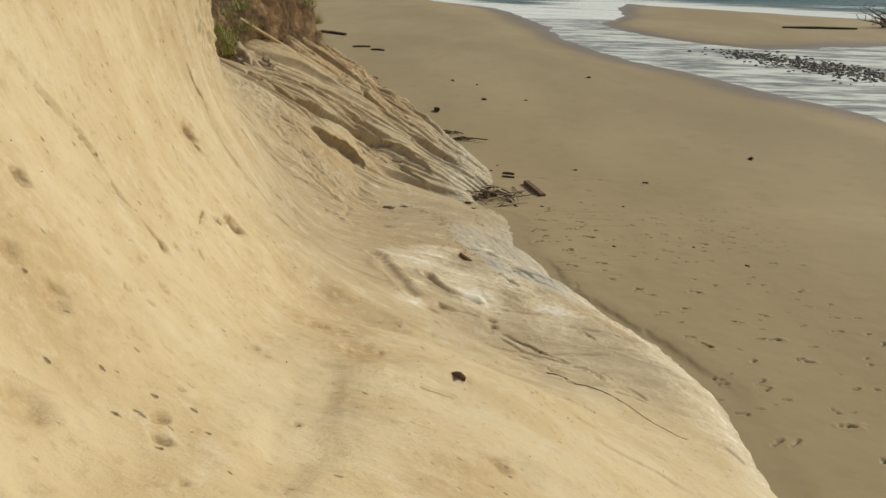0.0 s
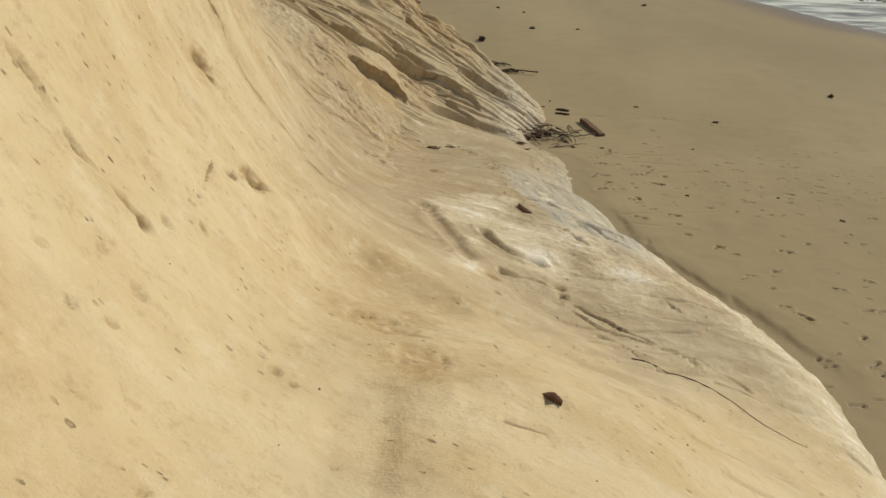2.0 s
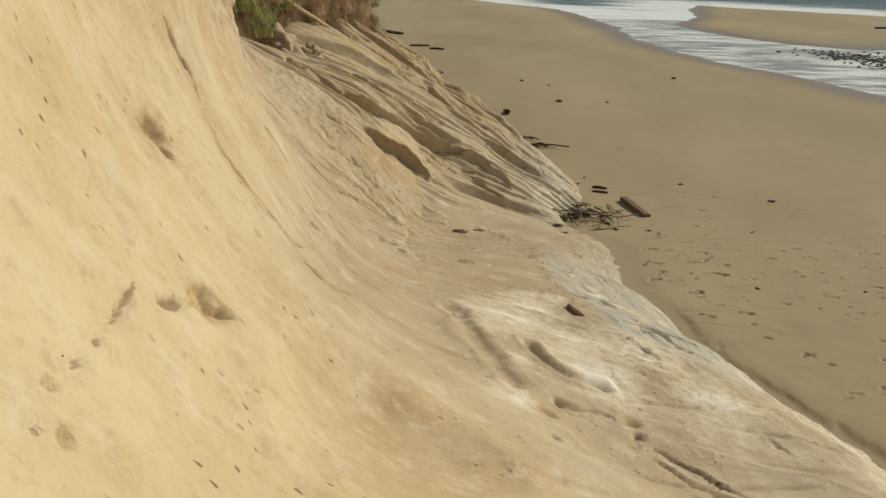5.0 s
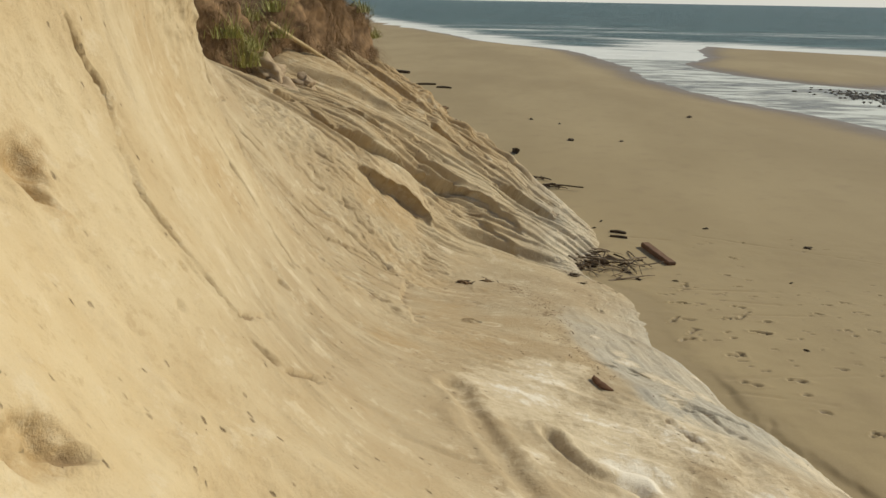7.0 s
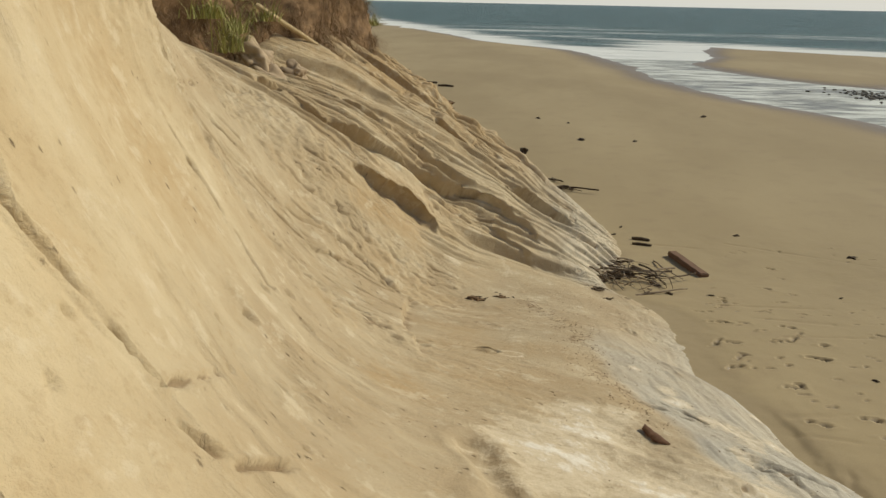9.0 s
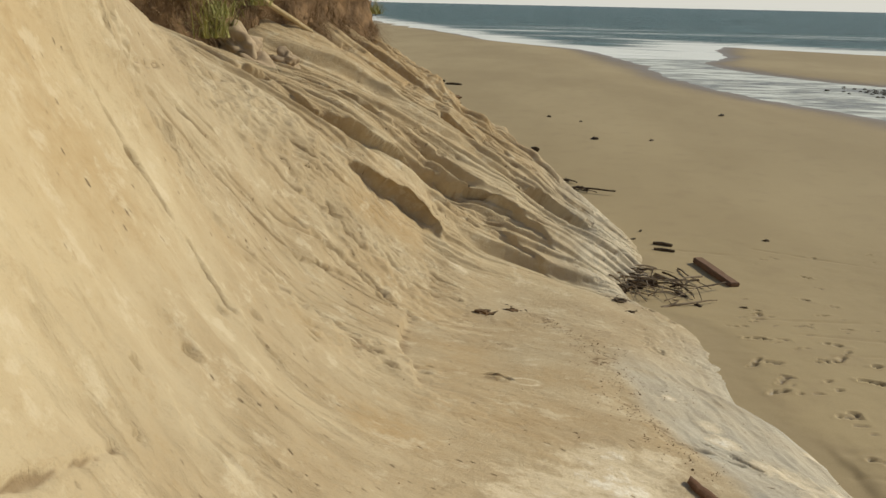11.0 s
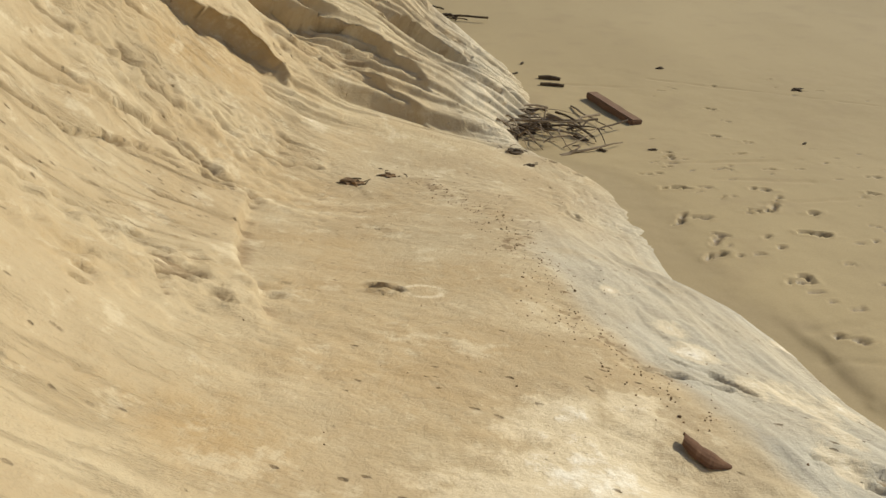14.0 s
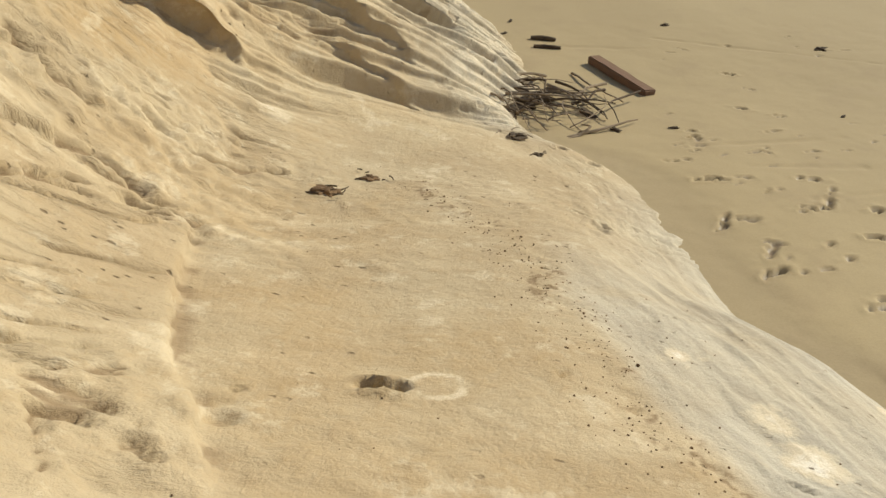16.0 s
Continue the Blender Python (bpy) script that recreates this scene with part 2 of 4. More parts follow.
# ---- the bluff: a profile carried along the walk ----
TOE_X = [(-14, 5.0), (-4, 3.95), (2, 3.85), (5.4, 3.68), (7.07, 3.58), (8.1, 3.25), (9.2, 2.6), (10.3, 2.0), (11.2, 1.75), (11.9, 1.37), (13.0, 1.34), (14.0, 1.02), (14.5, 0.58), (15.0, 0.45), (15.7, 0.78), (17.9, 0.6), (18.6, 0.3), (19.6, -0.8), (21, -3.0), (24, -6.0), (30, -9.0), (60, -16.0)]
LIP_Z = [(-14, 0.26), (7, 0.2), (9, 0.22), (10.3, 0.27), (11.5, 0.2), (12.6, 0.08), (14, 0.09), (15, 0.22), (60, 0.25)]
MID_X = [(-14, 0.5), (8, 0.3), (13.3, 0.35), (14.3, 0.1), (15.2, -0.2), (17.7, -0.3), (18.6, -0.6), (19.6, -1.7), (21, -4), (24, -7), (30, -10), (60, -17)]
MID_Z = [(-14, 7.0), (-4, 4.25), (-1, 3.5), (2, 2.68), (3.4, 2.38), (5.5, 1.46), (7, 1.08), (7.7, 1.05), (9.25, 0.90), (10.4, 0.72), (11.5, 0.53), (13.2, 0.23), (14.2, 0.18), (15.2, 0.52), (17.7, 0.68), (60, 0.8)]
FOOT_X = [(-14, -0.6), (-1, -0.5), (2, -0.55), (3.5, -0.66), (5.5, -0.9), (7, -1.2), (9.4, -1.5), (11, -1.62), (12.5, -1.5), (13.4, -1.36), (14.2, -1.2), (15.2, -1.25), (17.7, -1.5), (18.6, -1.75), (19.6, -2.7), (21, -5), (24, -8), (30, -11), (60, -18)]
FOOT_Z = [(-14, 7.8), (-4, 4.75), (-1, 3.95), (2, 3.0), (3.5, 2.56), (5.5, 1.98), (7, 1.78), (9.4, 1.27), (11, 0.86), (12.4, 0.58), (13.3, 0.56), (14.2, 0.62), (15.2, 1.25), (17.7, 1.55), (60, 1.7)]
FACE_X = [(-14, -1.6), (-1, -1.25), (2, -1.38), (3.3, -1.42), (4.7, -1.66), (6, -2.05), (7.1, -2.1), (8.8, -2.8), (9.4, -2.84), (10, -3.1), (11.5, -3.36), (12.4, -3.2), (13.4, -3.1), (15.2, -2.7), (17.7, -2.7), (18.6, -2.9), (19.6, -3.8), (21, -6), (24, -9), (30, -12), (60, -19)]
FACE_Z = [(-14, 9.6), (-4, 6.2), (-1, 5.2), (2, 4.0), (3.3, 3.55), (4.7, 3.25), (6, 3.25), (7.1, 3.1), (8.8, 3.25), (9.4, 3.2), (10, 2.95), (11.5, 2.72), (12.4, 2.25), (13.4, 2.26), (15.2, 2.2), (17.7, 2.35), (60, 2.4)]
TOP_X = [(-14, -2.9), (-1, -2.3), (4, -2.5), (6, -2.9), (8.8, -2.92), (9.4, -3.0), (10.1, -3.45), (11.5, -4.0), (13.3, -4.3), (14.5, -4.2), (16, -3.7), (18.6, -3.9), (19.6, -4.6), (21, -6.8), (24, -9.8), (30, -13), (60, -20)]
TOP_Z = [(-14, 12.5), (-4, 9.0), (2, 7.3), (8, 5.8), (9.3, 4.9), (10.3, 4.0), (11.5, 3.5), (13.3, 2.95), (14.5, 2.7), (16, 3.0), (19, 2.9), (60, 3.0)]

# the line where the tan bench gives way to grey rock
SEAM_X = [(6.5, 3.2), (7.5, 2.3), (8.2, 1.5), (8.8, 0.95), (9.3, 0.58), (9.73, 0.43), (10.06, 0.24), (10.43, 0.15), (11.09, 0.12), (11.48, 0.03), (12.17, -0.14), (12.93, -0.5), (13.71, -0.85), (15, -1.2)]


def bluff():
    ys = np.concatenate([np.linspace(-14, 0, 120, endpoint=False), np.linspace(0, 12.8, 860, endpoint=False), np.linspace(12.8, 17.2, 480, endpoint=False), np.linspace(17.2, 19.2, 130, endpoint=False), np.linspace(19.2, 20.4, 40, endpoint=False), np.linspace(20.4, 60, 60)])
    one = np.ones_like(ys)
    toe = curve(ys, TOE_X) + 0.06 * fbm(ys * 1.3, one * 3.1)
    px = [toe + 0.9, toe, toe - 0.33, curve(ys, MID_X), curve(ys, FOOT_X), curve(ys, FACE_X), curve(ys, TOP_X), curve(ys, TOP_X) - 9, curve(ys, TOP_X) - 60]
    pz = [one * -0.5, one * -0.03, curve(ys, LIP_Z), curve(ys, MID_Z), curve(ys, FOOT_Z), curve(ys, FACE_Z), curve(ys, TOP_Z), curve(ys, TOP_Z) + 0.7, curve(ys, TOP_Z) + 1.5]
    px, pz = np.array(px), np.array(pz)
    # tangents of a smooth profile through its corners
    chord = np.hypot(np.diff(px, axis=0), np.diff(pz, axis=0)) + 1e-6
    k = np.concatenate([np.zeros((1, len(ys))), np.cumsum(chord, 0)])

    def tangents(p):
        d = np.diff(p, axis=0) / chord
        m = np.empty_like(p)
        m[0], m[-1] = d[0], d[-1]
        w = chord[:-1] / (chord[:-1] + chord[1:])
        m[1:-1] = d[:-1] * (1 - w) + d[1:] * w
        return m

    mx, mz = tangents(px), tangents(pz)
    X, Z, P = [], [], []
    for i, n in enumerate((5, 16, 96, 66, 84, 74, 16, 4)):
        for j in range(n):
            t = j / n
            h = chord[i]
            a, b, c, d = (1 + 2 * t) * (1 - t) ** 2, t * (1 - t) ** 2 * h, t * t * (3 - 2 * t), t * t * (t - 1) * h
            X.append(a * px[i] + b * mx[i] + c * px[i + 1] + d * mx[i + 1])
            Z.append(a * pz[i] + b * mz[i] + c * pz[i + 1] + d * mz[i + 1])
            P.append(one * (i + t))
    X, Z, P = np.array(X).T, np.array(Z).T, np.array(P).T
    Y = np.repeat(ys[:, None], X.shape[1], 1)
    S = np.concatenate([np.zeros((len(ys), 1)), np.cumsum(np.hypot(np.diff(X, axis=1), np.diff(Z, axis=1)), 1)], 1)
    # outward directions
    nx, nz = np.gradient(Z, axis=1), -np.gradient(X, axis=1)
    ln = np.hypot(nx, nz) + 1e-9
    nx, nz = nx / ln, nz / ln
    # the fall line leans along the bluff: things higher up lie further on
    W = Y + (0.48 - 0.42 * smooth(14.8, 16.8, Y)) * (Z - 1.0) * smooth(12.5, 14, Y) + 0.05 * fbm(S * 0.7, Y * 0.7)
    inside = smooth(0.7, 1.4, P) * (1 - smooth(6.0, 6.8, P))
    gully = (smooth(13.9, 14.6, Y) + (smooth(13.0, 13.7, Y) - smooth(13.9, 14.6, Y)) * smooth(3.6, 4.3, P)) * inside
    face = smooth(3.7, 4.4, P) * (1 - smooth(6.0, 6.8, P)) * (1 - gully)
    flat = smooth(1.0, 2.2, P) * (1 - smooth(3.6, 4.3, P))

    def flutes(f, q):
        """Long straight flutes down the slope: each sinks slowly across the walk and ends against a steep rib."""
        n = W * f + q + 0.55 * fbm(W * 0.8 + q, S * 0.22)
        cell = np.floor(n)
        across = n - cell
        deep = 0.3 + 0.8 * smooth(0.3, 0.75, vnoise(cell * 7, S * (0.35 + 0.12 * f) + cell * 3.37 + q))
        return deep * smooth(0.05, 0.78, across) * (1 - smooth(0.84, 0.98, across))

    def ridged(f, q):
        return 1 - np.abs(2 * vnoise(W * f + q, S * 0.22 * f + q) - 1) * 1.6

    D = 0.05 * fbm(X * 0.8, Y * 0.8, 3) * inside
    DY = np.zeros_like(D)
    D += 0.010 * fbm(S * 2.2, Y * 3.6) * inside * (1 - 0.7 * flat)
    D += 0.014 * fbm(S * 6, Y * 8, 5) * inside * (1 - 0.75 * flat)
    D -= gully * (0.11 * flutes(1.7, 3.7) + 0.06 * flutes(3.6, 11.2) + 0.022 * flutes(8.0, 5.5) + 0.008 * flutes(19.0, 2.5) + 0.010 * fbm(S * 5, W * 9, 4))
    D += gully * (0.07 + 0.05 * fbm(S * 1.1, W * 2.2, 3))
    pock = smooth(0.66, 0.78, vnoise(S * 6 + 3, W * 16)) * smooth(0.4, 0.6, vnoise(S * 1.2, W * 1.5 + 4))
    D -= gully * 0.03 * pock
    # rills that run down the chute and meet at its foot
    chute = smooth(9.6, 10.6, Y) * (1 - smooth(12.9, 13.4, Y)) * smooth(3.9, 4.2, P) * (1 - smooth(4.75, 5.1, P))
    lean = Y + 0.56 * Z + 0.15 * fbm(S * 1.2, Y * 1.2)
    for f, q, deep in ((2.6, 4.4, 0.09), (6.0, 9.1, 0.055), (12.0, 1.3, 0.03)):
        n = vnoise(lean * f + q, S * 0.5 + q)
        D -= chute * deep * (1 - smooth(0.0, 0.06, np.abs(n - 0.5))) * smooth(0.3, 0.6, vnoise(lean * 1.7 + q, S * 1.1))
    # crumbled patches
    crumble = smooth(-0.05, 0.3, fbm(X * 1.1 + Z, Y * 1.1 + 7)) * inside * (1 - gully)
    D += crumble * (0.015 + 0.025 * smooth(5.5, 8, Y)) * fbm(S * 12, Y * 13, 4) * (1 - 0.75 * flat)
    # soft run-off swales on the near slope
    D += (0.05 * fbm(S * 0.8 + Y * 0.7, (Y - 0.5 * X) * 1.9, 3) + 0.012 * fbm(S * 2.2, (Y - 0.5 * X) * 5.5, 3)) * flat * (1 - smooth(7, 9, Y))
    near_y, near_s = Y - 0.4 * X, S
    n = vnoise(near_y * 2.4 + 8, near_s * 0.6)
    D -= 0.03 * flat * (1 - smooth(7.5, 9, Y)) * (1 - smooth(0, 0.07, np.abs(n - 0.5))) * smooth(0.45, 0.7, vnoise(near_y * 1.5, near_s * 0.9 + 3))
    rough_end = smooth(16.8, 17.8, Y) * smooth(2.5, 4.0, P) * inside
    D += rough_end * 0.16 * fbm(S * 2.2, Y * 2.4, 4)
    D += face * (0.06 * (ridged(0.9, 20.1) - 0.5) + 0.008 * (ridged(3.1, 2.9) - 0.5))
    edge_rock = smooth(8.3, 9.5, Y) * (1 - smooth(13.6, 14.4, Y)) * smooth(1.2, 1.9, P) * (1 - smooth(2.6, 3.0, P))
    beds = 1 - np.abs(2 * vnoise(S * 4.2 + 0.6 * Y, Y * 0.8 + 3) - 1) * 1.6
    D += edge_rock * (0.014 * (beds - 0.5) + 0.012 * fbm(S * 9, Y * 2.5))
    near_rock = smooth(5.2, 6.2, Y) * (1 - smooth(9, 10, Y)) * smooth(1.2, 1.8, P) * (1 - smooth(2.9, 3.4, P))
    D += near_rock * 0.045 * (ridged(2.2, 31.0) - 0.5) + near_rock * 0.03 * fbm(X * 3, Y * 3)
    salt = 0.10 * near_rock + 0.5 * (1 - smooth(1.9, 2.4, P)) * (1 - smooth(9.0, 11.5, Y)) + 0.42 * gully * (1 - smooth(2.0, 3.2, P))
    over_seam = X - curve(Y, SEAM_X) + 0.14 * fbm(X * 1.6, Y * 1.6, 5)
    slab = smooth(0.0, 0.22, over_seam) * smooth(8.2, 9.4, Y) * (1 - smooth(11.6, 13.0, Y + 0.9 * (1 - over_seam))) * smooth(0.6, 1.0, P)
    D += slab * (0.008 * (1 - np.abs(2 * vnoise(over_seam * 5.5, Y * 0.7 + 9) - 1) * 1.6) + 0.008 * fbm(over_seam * 13, Y * 2.2, 4))
    rock = np.clip(gully * 0.75 * (1 - 0.85 * smooth(2.0, 3.8, P)) + slab * (0.75 + 0.5 * fbm(X * 1.3, Y * 1.3)) + 0.1 * near_rock, 0, 1)
    tan = np.clip(smooth(4.5, 7.6, Y) * (1 - 0.6 * smooth(4.2, 4.8, P) * (1 - smooth(8.5, 10.5, Y))) * (1 - 0.35 * smooth(13.0, 14.0, Y) * smooth(2.6, 3.6, P)) + 0.5 * smooth(0.15, 0.55, fbm(X * 0.9 + 3, Y * 0.9, 3)) * flat, 0, 1)
    ochre = smooth(0.1, 0.5, fbm(X * 0.6 + 9, Y * 0.6)) * 0.4 + 0.5 * gully * smooth(2.9, 4.2, P) * smooth(0.3, 0.6, vnoise(W * 2.0, S * 0.6)) + 0.4 * gully * smooth(16.0, 17, W)
    # shade painted into the pocks of the gullied wall
    damp_shade = 0.55 * gully * pock

    def rows(lo, hi):
        return slice(*np.searchsorted(ys, (lo, hi)))

    def away(p, q=None, r=slice(None)):
        """Distance of each place from a point or from the line between two."""
        x, y, z = X[r], Y[r], Z[r]
        if q is None:
            return np.sqrt((x - p[0]) ** 2 + (y - p[1]) ** 2 + (z - p[2]) ** 2)
        a, b = np.array(p), np.array(q)
        ab = b - a
        t = np.clip(((x - a[0]) * ab[0] + (y - a[1]) * ab[1] + (z - a[2]) * ab[2]) / (ab @ ab), 0, 1)
        return np.sqrt((x - a[0] - t * ab[0]) ** 2 + (y - a[1] - t * ab[1]) ** 2 + (z - a[2] - t * ab[2]) ** 2)

    wob = 0.45 + 1.1 * vnoise(S * 6, Y * 6)
    stray = 0.035 * fbm(S * 4, Y * 4, 5)
    patchy = vnoise(S * 3, Y * 3)
    broken = 0.6 * vnoise(S * 5 + 2, Y * 7) + 0.4 * vnoise(S * 13, Y * 17 + 5)
    chew = 0.45 + 0.75 * vnoise(X * 11 + Z * 5, Y * 11 + Z * 7) + 0.6 * vnoise(X * 27 + Z * 13, Y * 27 + Z * 17)

    def snap(p):
        """The place of the smooth surface nearest to p."""
        r = rows(p[1] - 0.6, p[1] + 0.6)
        i = np.unravel_index(np.argmin((X[r] - p[0]) ** 2 + (Y[r] - p[1]) ** 2 + (Z[r] - p[2]) ** 2), X[r].shape)
        return X[r][i], Y[r][i], Z[r][i]

    def groove(width, depth, *places):
        width, depth = max(0.45 * width, 0.022), 0.72 * depth
        places = [snap(p) for p in places]
        r = rows(min(p[1] for p in places) - 0.3, max(p[1] for p in places) + 0.3)
        d = np.abs(np.minimum.reduce([away(p, q, r) for p, q in zip(places[:-1], places[1:])]) + stray[r])
        D[r] -= depth * wob[r] * smooth(0.18, 0.45, broken[r]) * (1 - smooth(0.1, 1.0, d / (width * wob[r] + 0.008)))
        D[r] += 0.25 * depth * np.exp(-((d / width - 1.6) / 0.5) ** 2)
        # the groove's bottom is coloured dark to stand for its shade
        damp_shade[r] = np.maximum(damp_shade[r], 0.85 * (1 - smooth(0.15, 0.7, d / (width * wob[r] + 0.01))) * smooth(0.2, 0.5, broken[r]))

    def trough(width, depth, *places):
        places = [snap(p) for p in places]
        r = rows(min(p[1] for p in places) - 0.6, max(p[1] for p in places) + 0.6)
        d = np.minimum.reduce([away(p, q, r) for p, q in zip(places[:-1], places[1:])]) * (0.7 + 0.6 * patchy[r]) + stray[r]
        D[r] -= depth * (1 - smooth(0.25, 1.0, np.abs(d) / width))
        D[r] += 0.3 * depth * np.exp(-((d / width - 1.5) / 0.4) ** 2)

    def scoop(width, depth, over, *places):
        """A trough down the slope whose far side stands steep and hangs over it."""
        places = [snap(p) for p in places]
        r = rows(min(p[1] for p in places) - 1.0, max(p[1] for p in places) + 1.0)
        line = np.interp(X[r], [p[0] for p in places], [p[1] for p in places])
        q = (Y[r] - line + 1.2 * stray[r]) / width
        t = (X[r] - places[0][0]) / (places[-1][0] - places[0][0])
        ends = smooth(0.0, 0.2, t) * (1 - smooth(0.7, 1.0, t)) * (0.45 + 1.0 * vnoise(S[r] * 2.1, W[r] * 0.8 + 6))
        D[r] -= depth * ends * smooth(-1.0, -0.1, q) * (1 - smooth(0.0, 0.12, q))
        D[r] += 0.25 * depth * ends * smooth(0.0, 0.12, q) * (1 - smooth(0.12, 1.1, q))
        DY[r] -= over * ends * smooth(-0.02, 0.14, q) * (1 - smooth(0.14, 1.2, q))

    def bowl(place, radius, depth):
        """A wide shallow basin with a soft rim."""
        place = snap(place)
        r = rows(place[1] - 2 * radius, place[1] + 2 * radius)
        d = away(place, None, r) / radius * (0.88 + 0.3 * patchy[r]) + 1.5 * stray[r]
        D[r] -= depth * (1 - smooth(0.5, 1.0, d)) - 0.3 * depth * np.exp(-((d - 1.08) / 0.14) ** 2)
        ochre[r] = np.maximum(ochre[r], 0.3 * (1 - smooth(0.4, 1.0, d)))

    def scour(place, long, wide, depth):
        """A crumbly brown scar lying along the walk's side, ragged at its edge."""
        place = snap(place)
        r = rows(place[1] - 2 * long, place[1] + 2 * long)
        d = np.sqrt(((X[r] - place[0]) / long) ** 2 + ((Y[r] - place[1]) / wide) ** 2) * (0.5 + 0.6 * chew[r])
        D[r] -= depth * (1 - smooth(0.6, 1.0, d)) * (0.4 + 0.9 * vnoise(X[r] * 19, Y[r] * 19))
        ochre[r] = np.maximum(ochre[r], 0.55 * (1 - smooth(0.6, 1.2, d)))

    def hollow(place, radius, depth, ochre_in=0.0):
        place = snap(place)
        r = rows(place[1] - 4 * radius, place[1] + 4 * radius)
        d = away(place, None, r) / radius * chew[r]
        depth = depth * (0.6 if ochre_in else 0.8)
        D[r] -= depth * (1 - smooth(0.35, 1.0, d)) - 0.15 * depth * np.exp(-((d - 1.25) / 0.25) ** 2)
        # paints shade into the colour inside the hollow
        damp_shade[r] = np.maximum(damp_shade[r], (0.5 if ochre_in == 0 else 0.2) * (1 - smooth(0.2, 0.8, d)))
        ochre[r] = np.maximum(ochre[r], ochre_in * (1 - smooth(0.5, 1.6, d)))

    def stain(mask, place, radius):
        r = rows(place[1] - 2 * radius, place[1] + 2 * radius)
        mask[r] = np.maximum(mask[r], 0.7 * (1 - smooth(0.0, 1.5, away(place, None, r) / radius)))

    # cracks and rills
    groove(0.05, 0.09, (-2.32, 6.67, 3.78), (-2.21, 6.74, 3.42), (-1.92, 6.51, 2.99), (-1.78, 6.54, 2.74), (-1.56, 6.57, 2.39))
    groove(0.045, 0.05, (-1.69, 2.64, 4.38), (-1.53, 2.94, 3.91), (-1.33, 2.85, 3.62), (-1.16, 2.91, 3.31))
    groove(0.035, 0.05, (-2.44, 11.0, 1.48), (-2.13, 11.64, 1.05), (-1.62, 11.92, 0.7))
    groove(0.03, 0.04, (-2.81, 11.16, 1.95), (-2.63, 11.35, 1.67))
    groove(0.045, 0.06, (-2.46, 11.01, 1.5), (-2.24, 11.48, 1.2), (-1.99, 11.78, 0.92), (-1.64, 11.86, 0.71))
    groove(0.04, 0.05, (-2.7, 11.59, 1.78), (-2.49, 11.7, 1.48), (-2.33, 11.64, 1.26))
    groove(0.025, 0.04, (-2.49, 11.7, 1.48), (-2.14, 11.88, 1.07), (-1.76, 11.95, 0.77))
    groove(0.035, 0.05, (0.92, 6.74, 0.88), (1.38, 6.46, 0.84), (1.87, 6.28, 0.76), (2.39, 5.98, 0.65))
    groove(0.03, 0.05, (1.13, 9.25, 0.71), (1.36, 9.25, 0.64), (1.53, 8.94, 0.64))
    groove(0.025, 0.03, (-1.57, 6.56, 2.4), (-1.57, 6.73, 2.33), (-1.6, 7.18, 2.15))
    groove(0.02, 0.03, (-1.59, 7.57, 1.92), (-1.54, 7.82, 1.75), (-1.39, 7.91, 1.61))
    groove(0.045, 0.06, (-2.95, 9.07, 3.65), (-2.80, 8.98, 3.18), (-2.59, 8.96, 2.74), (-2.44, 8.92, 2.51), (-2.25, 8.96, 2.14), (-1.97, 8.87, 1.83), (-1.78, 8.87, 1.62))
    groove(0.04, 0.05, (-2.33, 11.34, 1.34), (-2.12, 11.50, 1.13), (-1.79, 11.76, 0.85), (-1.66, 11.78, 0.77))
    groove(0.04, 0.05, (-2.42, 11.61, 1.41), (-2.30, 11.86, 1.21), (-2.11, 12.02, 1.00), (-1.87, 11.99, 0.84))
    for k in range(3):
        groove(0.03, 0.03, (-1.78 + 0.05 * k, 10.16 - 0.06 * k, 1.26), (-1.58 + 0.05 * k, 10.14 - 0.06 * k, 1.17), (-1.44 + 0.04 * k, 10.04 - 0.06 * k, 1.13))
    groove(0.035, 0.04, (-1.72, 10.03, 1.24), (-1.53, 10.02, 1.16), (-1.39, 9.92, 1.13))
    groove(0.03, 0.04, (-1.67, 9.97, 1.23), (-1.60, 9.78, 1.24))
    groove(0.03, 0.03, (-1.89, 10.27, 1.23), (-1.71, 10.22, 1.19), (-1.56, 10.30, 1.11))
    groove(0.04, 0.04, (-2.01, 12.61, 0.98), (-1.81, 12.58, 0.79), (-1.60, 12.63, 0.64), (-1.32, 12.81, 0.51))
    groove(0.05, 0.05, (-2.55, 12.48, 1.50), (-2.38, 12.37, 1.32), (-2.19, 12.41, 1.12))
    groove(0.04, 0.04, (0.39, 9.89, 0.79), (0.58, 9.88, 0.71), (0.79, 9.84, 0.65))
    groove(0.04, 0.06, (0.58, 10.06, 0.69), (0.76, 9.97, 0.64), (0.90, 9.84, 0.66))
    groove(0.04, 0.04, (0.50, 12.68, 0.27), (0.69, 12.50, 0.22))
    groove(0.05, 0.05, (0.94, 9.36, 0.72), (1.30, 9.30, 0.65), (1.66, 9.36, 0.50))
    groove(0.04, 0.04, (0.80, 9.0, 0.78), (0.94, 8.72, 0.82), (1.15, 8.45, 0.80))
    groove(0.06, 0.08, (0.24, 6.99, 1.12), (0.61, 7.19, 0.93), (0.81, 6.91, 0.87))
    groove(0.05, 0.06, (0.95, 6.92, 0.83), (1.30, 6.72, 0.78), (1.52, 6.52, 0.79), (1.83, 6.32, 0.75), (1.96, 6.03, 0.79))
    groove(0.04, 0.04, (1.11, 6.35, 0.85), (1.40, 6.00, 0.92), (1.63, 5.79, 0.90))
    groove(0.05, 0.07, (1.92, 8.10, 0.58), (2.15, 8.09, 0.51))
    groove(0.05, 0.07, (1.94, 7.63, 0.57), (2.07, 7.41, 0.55))
